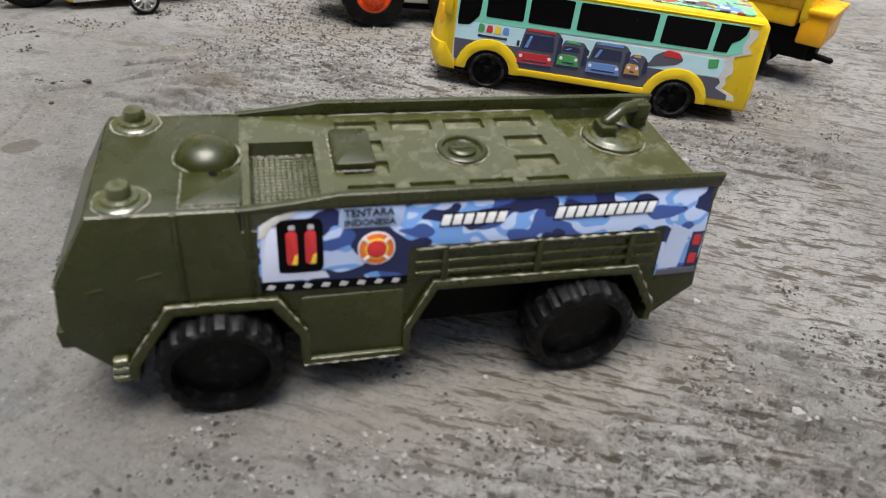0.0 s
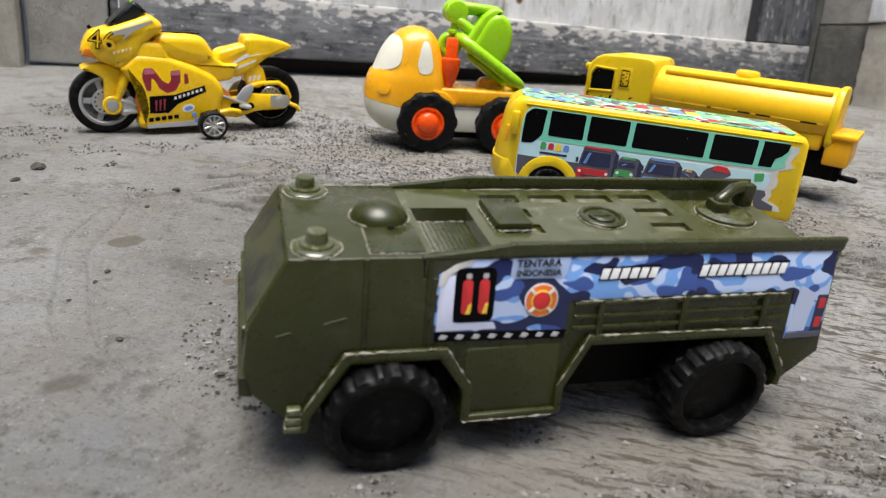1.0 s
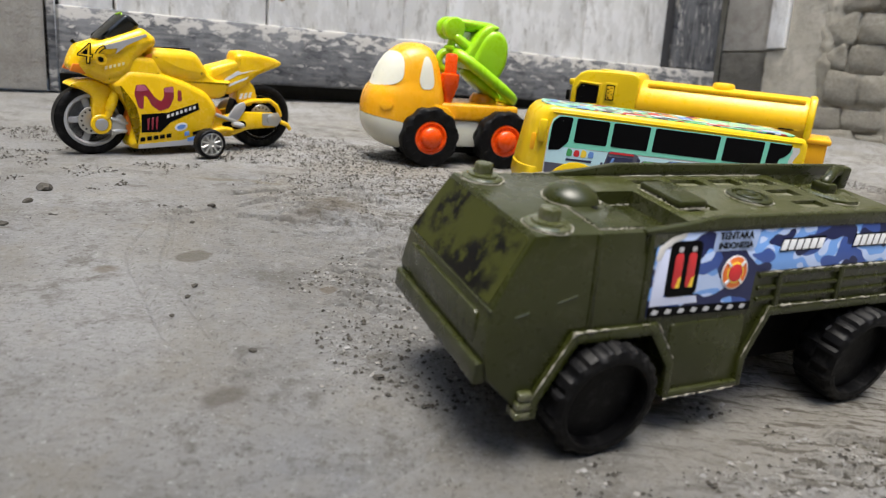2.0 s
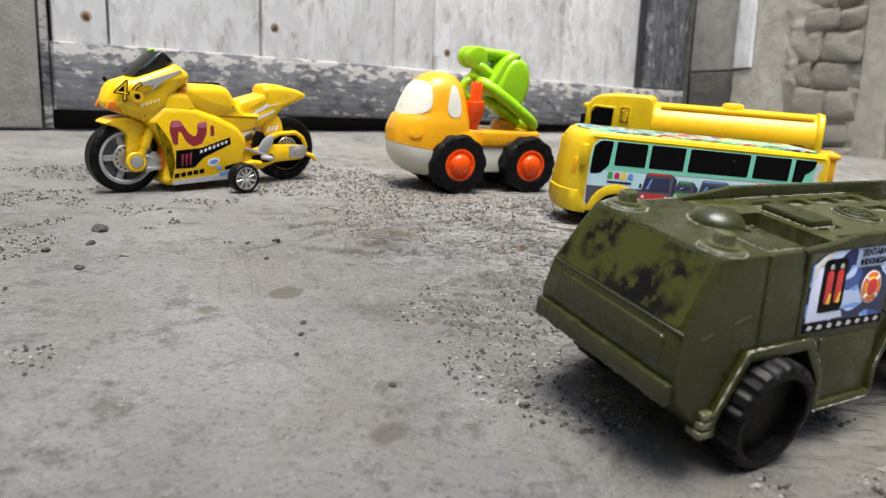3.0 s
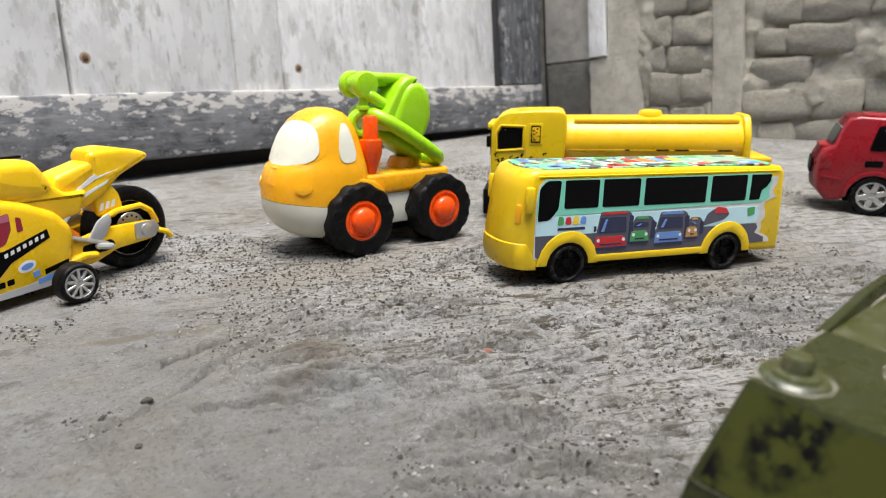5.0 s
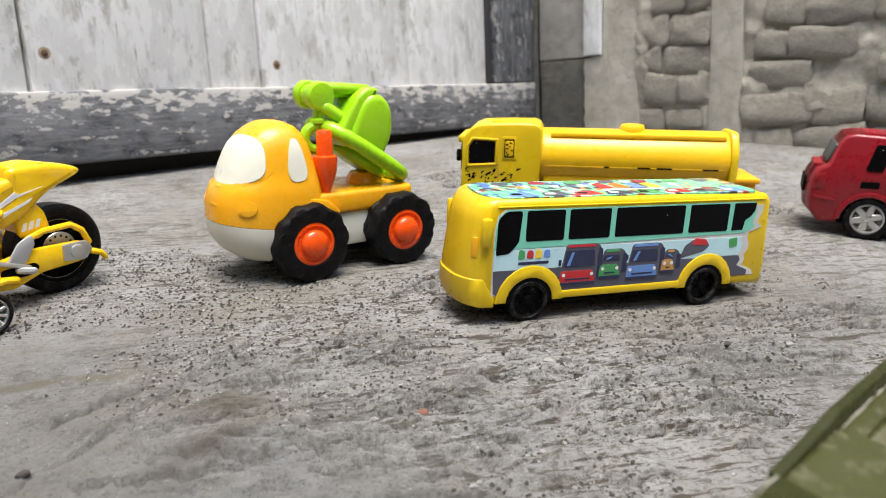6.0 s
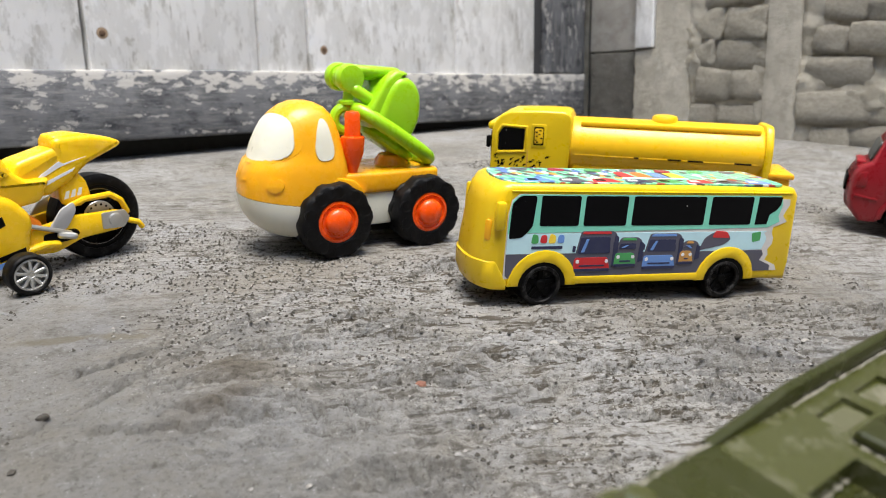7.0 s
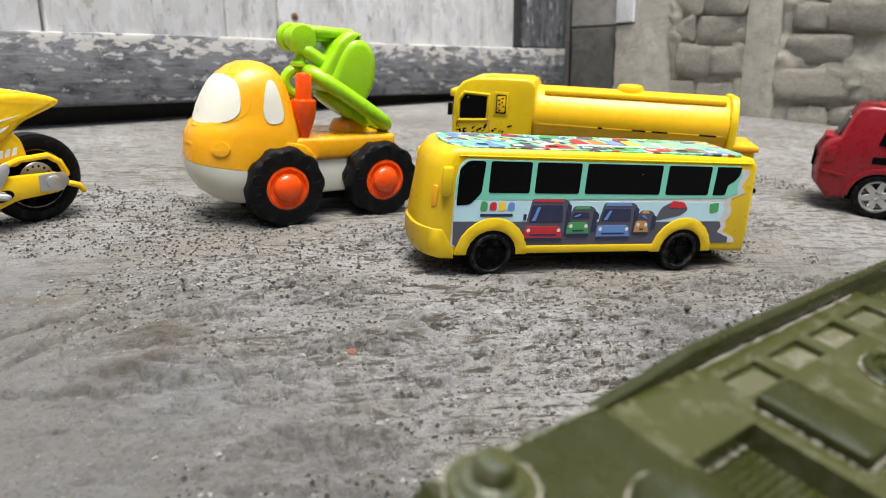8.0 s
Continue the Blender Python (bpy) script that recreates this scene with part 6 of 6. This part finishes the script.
# ---- the red toy car ----
def build_red_car():
    t = thing("toy_car", stand(0.487, 0.256, -75), "dark red plastic toy off-road car with silver rims", "toy car")
    W = 56
    arch = lambda cx: [(cx - 18 * math.cos(a), 13 + 18.5 * math.sin(a)) for a in [math.pi * i / 8 for i in range(9)]]
    hull = [(-47.5, 18), (-38, 9), (-26, 10)] + arch(-5) + arch(83) + [(107, 12), (111, 24), (110, 47), (106, 50), (98, 72), (94, 75), (-22, 75), (-29, 73), (-33, 67), (-38, 52), (-46, 48), (-49, 42), (-49, 26)]

    def shape(x, y, z):
        k = max(0, z - 48) / 28
        yc = W / 2
        y = yc + (y - yc) * (1 - 0.16 * k)
        f = max(0, (-28 - x) / 20)
        return x + 4.5 * f * (abs(y - yc) / yc) ** 3, y, z
    part("body", warp(prism(hull, 0, W, 2.4, 3, 12), shape), M_RED, t)
    part("underbody", brick_box(-24, 8, 8, 104, W - 8, 30, 2), M_BLACK, t)

    def side(o, y0, y1, b=0.4):
        return warp(prism(o, y0, y1, b), shape)
    for s, y in ((-1, 0), (1, W)):
        span = lambda k: sorted((y + s * k, y - s * 0.8))
        part("side_window", side(rounded([(-13, 50), (-9, 69), (14, 70), (14, 62), (0, 60), (-2, 50)], 2), *span(0.15)), P_BLACK, t, "dark printed side window")
        part("side_window", side(rounded([(22, 52), (22, 69.5), (52, 69.5), (52, 52)], 2), *span(0.15)), P_BLACK, t, "dark printed side window")
        part("side_window", side(rounded([(58, 52), (58, 69.5), (86, 69.5), (92, 54)], 2), *span(0.15)), P_BLACK, t, "dark printed side window")
        part("side_vent", side(rounded([(-14, 37), (-14, 42), (-2, 43), (-2, 38)], 1), *span(0.15)), P_BLACK, t)
        for cx in (-5, 83):
            a = [math.pi * i / 10 for i in range(11)]
            o = [(cx - 21.5 * math.cos(q), 13 + 22 * math.sin(q)) for q in a] + [(cx + 18 * math.cos(q), 13 + 18.4 * math.sin(q)) for q in a]
            part("wheel_arch", side(o, *span(1.6)), M_RED, t)
        part("body_crease", side([(-47, 27), (-28, 25.6), (-28, 27), (-47, 28.4)], *span(0.9)), M_RED, t)
        part("head_lamp", warp(prism(rounded([(-48, 33), (-47, 44), (-40, 46), (-39, 35)], 2), *span(0.5), 0.4), shape), M_RED, t)
    part("windscreen", warp(facing(rect(7, 53, W - 7, 66.5, 2), -36, -34, 0.3), lambda x, y, z: (x + (z - 60) * 0.33 - 0.1, y, z)), flat("dusty_dark_film", (0.06, 0.063, 0.058), 0.4), t, "dark windscreen")
    part("grille", facing(rect(14, 28, W - 14, 40, 2), -50, -48, 0.6), M_BLACK, t)
    part("bonnet_bulge", upright(rect(-46, 12, -39, W - 12, 2), 48, 51, 1), M_RED, t)
    part("roof_panel", upright(rect(-18, 10, 90, W - 10, 4), 74.5, 76.2, 0.8), M_RED, t)
    style = dict(spokes=6, spoke=0.22, hub=0.36, inner=0.7, teeth=20, depth=0.05, sink=0.08, ring=1, rim_label="silver six-spoke rim")
    for x in (-5, 83):
        wheel(t, x, 15.4, 15.8, -1, 14, M_TYRE, M_SILVER, style)
        wheel(t, x, 15.4, 15.8, W + 1, W - 14, M_TYRE, M_SILVER, style)


build_red_car()


# ---- loose stones and grit ----
def stone(seed, r, flatness=0.7):
    bm = bmesh.new()
    bmesh.ops.create_icosphere(bm, subdivisions=1 if r < 0.0016 else 2, radius=r)
    rng = random.Random(seed)
    off = Vector((rng.uniform(0, 50), rng.uniform(0, 50), rng.uniform(0, 50)))
    for v in bm.verts:
        v.co *= 1 + 0.55 * noise.noise(v.co / r * 0.9 + off) + 0.4 * noise.noise(v.co / r * 2.3 + off)
        v.co.z *= flatness
    return bm


def bedded(x, y):
    """The lowest relief just round each point, where loose grains come to rest."""
    e = 0.0004
    return np.minimum.reduce([relief(x + a, y + b) for a, b in ((0, 0), (e, 0), (-e, 0), (0, e), (0, -e))])


def terrain_z(x, y):
    return ground_z(x, y) + float(bedded(np.array([x]), np.array([y]))[0])


def build_stones():
    greys = [stain_mat("dark_stone", (0.05, 0.045, 0.037)), stain_mat("grey_stone", (0.27, 0.26, 0.24)), stain_mat("pale_stone", (0.25, 0.245, 0.235)), stain_mat("brick_chip", (0.17, 0.075, 0.05))]
    rng = random.Random(12)
    marked = [(-0.101, 0.458, 0.0042, 0), (0.063, 0.343, 0.0017, 2), (0.076, 0.332, 0.0021, 3), (0.090, 0.292, 0.0020, 2), (0.150, 0.325, 0.0021, 1), (0.142, 0.315, 0.0018, 0), (-0.110, 0.435, 0.0022, 0), (-0.122, 0.3985, 0.0020, 0), (-0.03, 0.40, 0.0018, 0), (0.03, 0.41, 0.002, 0), (-0.13, 0.43, 0.0022, 0), (0.21, 0.27, 0.0022, 0), (0.24, 0.25, 0.0022, 1), (0.14, 0.10, 0.0028, 2), (0.17, 0.105, 0.0025, 2), (0.09, 0.085, 0.0024, 2), (0.05, 0.10, 0.0025, 1), (0.02, 0.11, 0.0022, 2)]
    for i in range(64):
        x, y = rng.uniform(-0.15, 0.36), rng.uniform(0.03, 0.60)
        marked.append((x, y, rng.uniform(0.0009, 0.0017), rng.choice((0, 0, 1, 1, 2))))
    names = ("dark grey pebble on the concrete", "small grey stone on the concrete", "pale chip of mortar on the concrete", "reddish brick chip on the concrete")
    for i, (x, y, r, k) in enumerate(marked):
        bm = stone(i, r, 0.62 if k != 2 else 0.4)
        me = bpy.data.meshes.new("pebble")
        bm.to_mesh(me)
        bm.free()
        for f in me.polygons:
            f.use_smooth = False
        me.materials.append(greys[k])
        ob = new("pebble", me)
        ob.location = (x, y, terrain_z(x, y) + r * 0.25)
        ob.rotation_euler = (0.12, 0, rng.uniform(0, 6))
        tagged(ob, names[k], "pebble", "loose stones on the ground")
    # fine grit, gathered in the scrapes and along the toys
    nrng = np.random.RandomState(7)
    X, Y = nrng.uniform(-0.2, 0.55, 150000), nrng.uniform(0.03, 0.66, 150000)
    lane = np.exp(-(((Y - 0.408) - 0.30 * X) / 0.02) ** 2) * (np.abs(X - 0.03) < 0.11)
    keep = value_noise(X * 11, Y * 11, 31, 3) + 0.3 * value_noise(X * 60, Y * 60, 32, 2) + 0.5 * np.exp(-((X - 0.08) / 0.13) ** 2 - ((Y - 0.43) / 0.09) ** 2) + 0.35 * lane + 0.35 * np.exp(-((X - 0.10) / 0.1) ** 2 - ((Y - 0.10) / 0.05) ** 2) + 0.3 * np.exp(-((X + 0.16) / 0.06) ** 2 - ((Y - 0.25) / 0.08) ** 2) - 0.45 * np.exp(-((X + 0.06) / 0.09) ** 2 - ((Y - 0.30) / 0.09) ** 2) > 0.22
    X, Y = X[keep], Y[keep]
    Z = np.vectorize(ground_z)(X, Y) + bedded(X, Y)
    n = len(X)
    base = np.array([(1, 0, 0), (0.2, 0.9, 0.1), (-0.9, 0.1, 0), (-0.1, -0.8, 0.05), (0.1, 0.1, 0.75), (0, 0, -0.4)])
    tris = np.array([(0, 1, 4), (1, 2, 4), (2, 3, 4), (3, 0, 4), (1, 0, 5), (2, 1, 5), (3, 2, 5), (0, 3, 5)])
    R = 0.00026 + 0.0011 * nrng.rand(n) ** 3.6
    A = nrng.rand(n) * 6.28
    B = base[None] * (0.55 + 0.7 * nrng.rand(n, 6, 1)) * R[:, None, None]
    c, q = np.cos(A)[:, None], np.sin(A)[:, None]
    P = np.stack([X[:, None] + B[..., 0] * c - B[..., 1] * q, Y[:, None] + B[..., 0] * q + B[..., 1] * c, Z[:, None] + B[..., 2] + 0.3 * R[:, None]], -1).reshape(-1, 3)
    F = (np.arange(n)[:, None, None] * 6 + tris[None]).reshape(-1, 3)
    me = bpy.data.meshes.new("grit")
    me.from_pydata(P.tolist(), [], F.tolist())
    for m in greys[:3]:
        me.materials.append(m)
    idx = np.repeat(np.array([0, 0, 0, 0, 1, 2])[nrng.randint(0, 6, n)], 8).astype(np.int32)
    me.polygons.foreach_set("material_index", idx)
    tagged(new("grit", me), "fine sand and grit scattered over the concrete", "grit", kind="stuff")


build_stones()


def build_twigs():
    """Dry bits of stalk that lie by the toys."""
    bark = stain_mat("dry_bark", (0.07, 0.052, 0.035))
    rng = random.Random(3)
    for x, y, ln, a in ((0.168, 0.405, 10, 0.5), (0.176, 0.414, 8, -0.4), (0.1365, 0.376, 7, 0.2)):
        o = []
        for i in range(6):
            p = ln * (i / 5 - 0.5)
            wx, wy = x + p * 0.001 * math.cos(a), y + p * 0.001 * math.sin(a)
            o.append((p * math.cos(a) + rng.uniform(-0.4, 0.4), p * math.sin(a) + rng.uniform(-0.4, 0.4), (terrain_z(wx, wy) - terrain_z(x, y)) * 1000 + 0.35))
        ob = new("twig", to_mesh("twig", *tube(o, [0.42, 0.4, 0.36, 0.38, 0.3, 0.2], 7), bark))
        ob.location = (x, y, terrain_z(x, y))
        tagged(ob, "short dry twig lying on the gritty concrete", "twig", "dry twigs on the ground")


build_twigs()
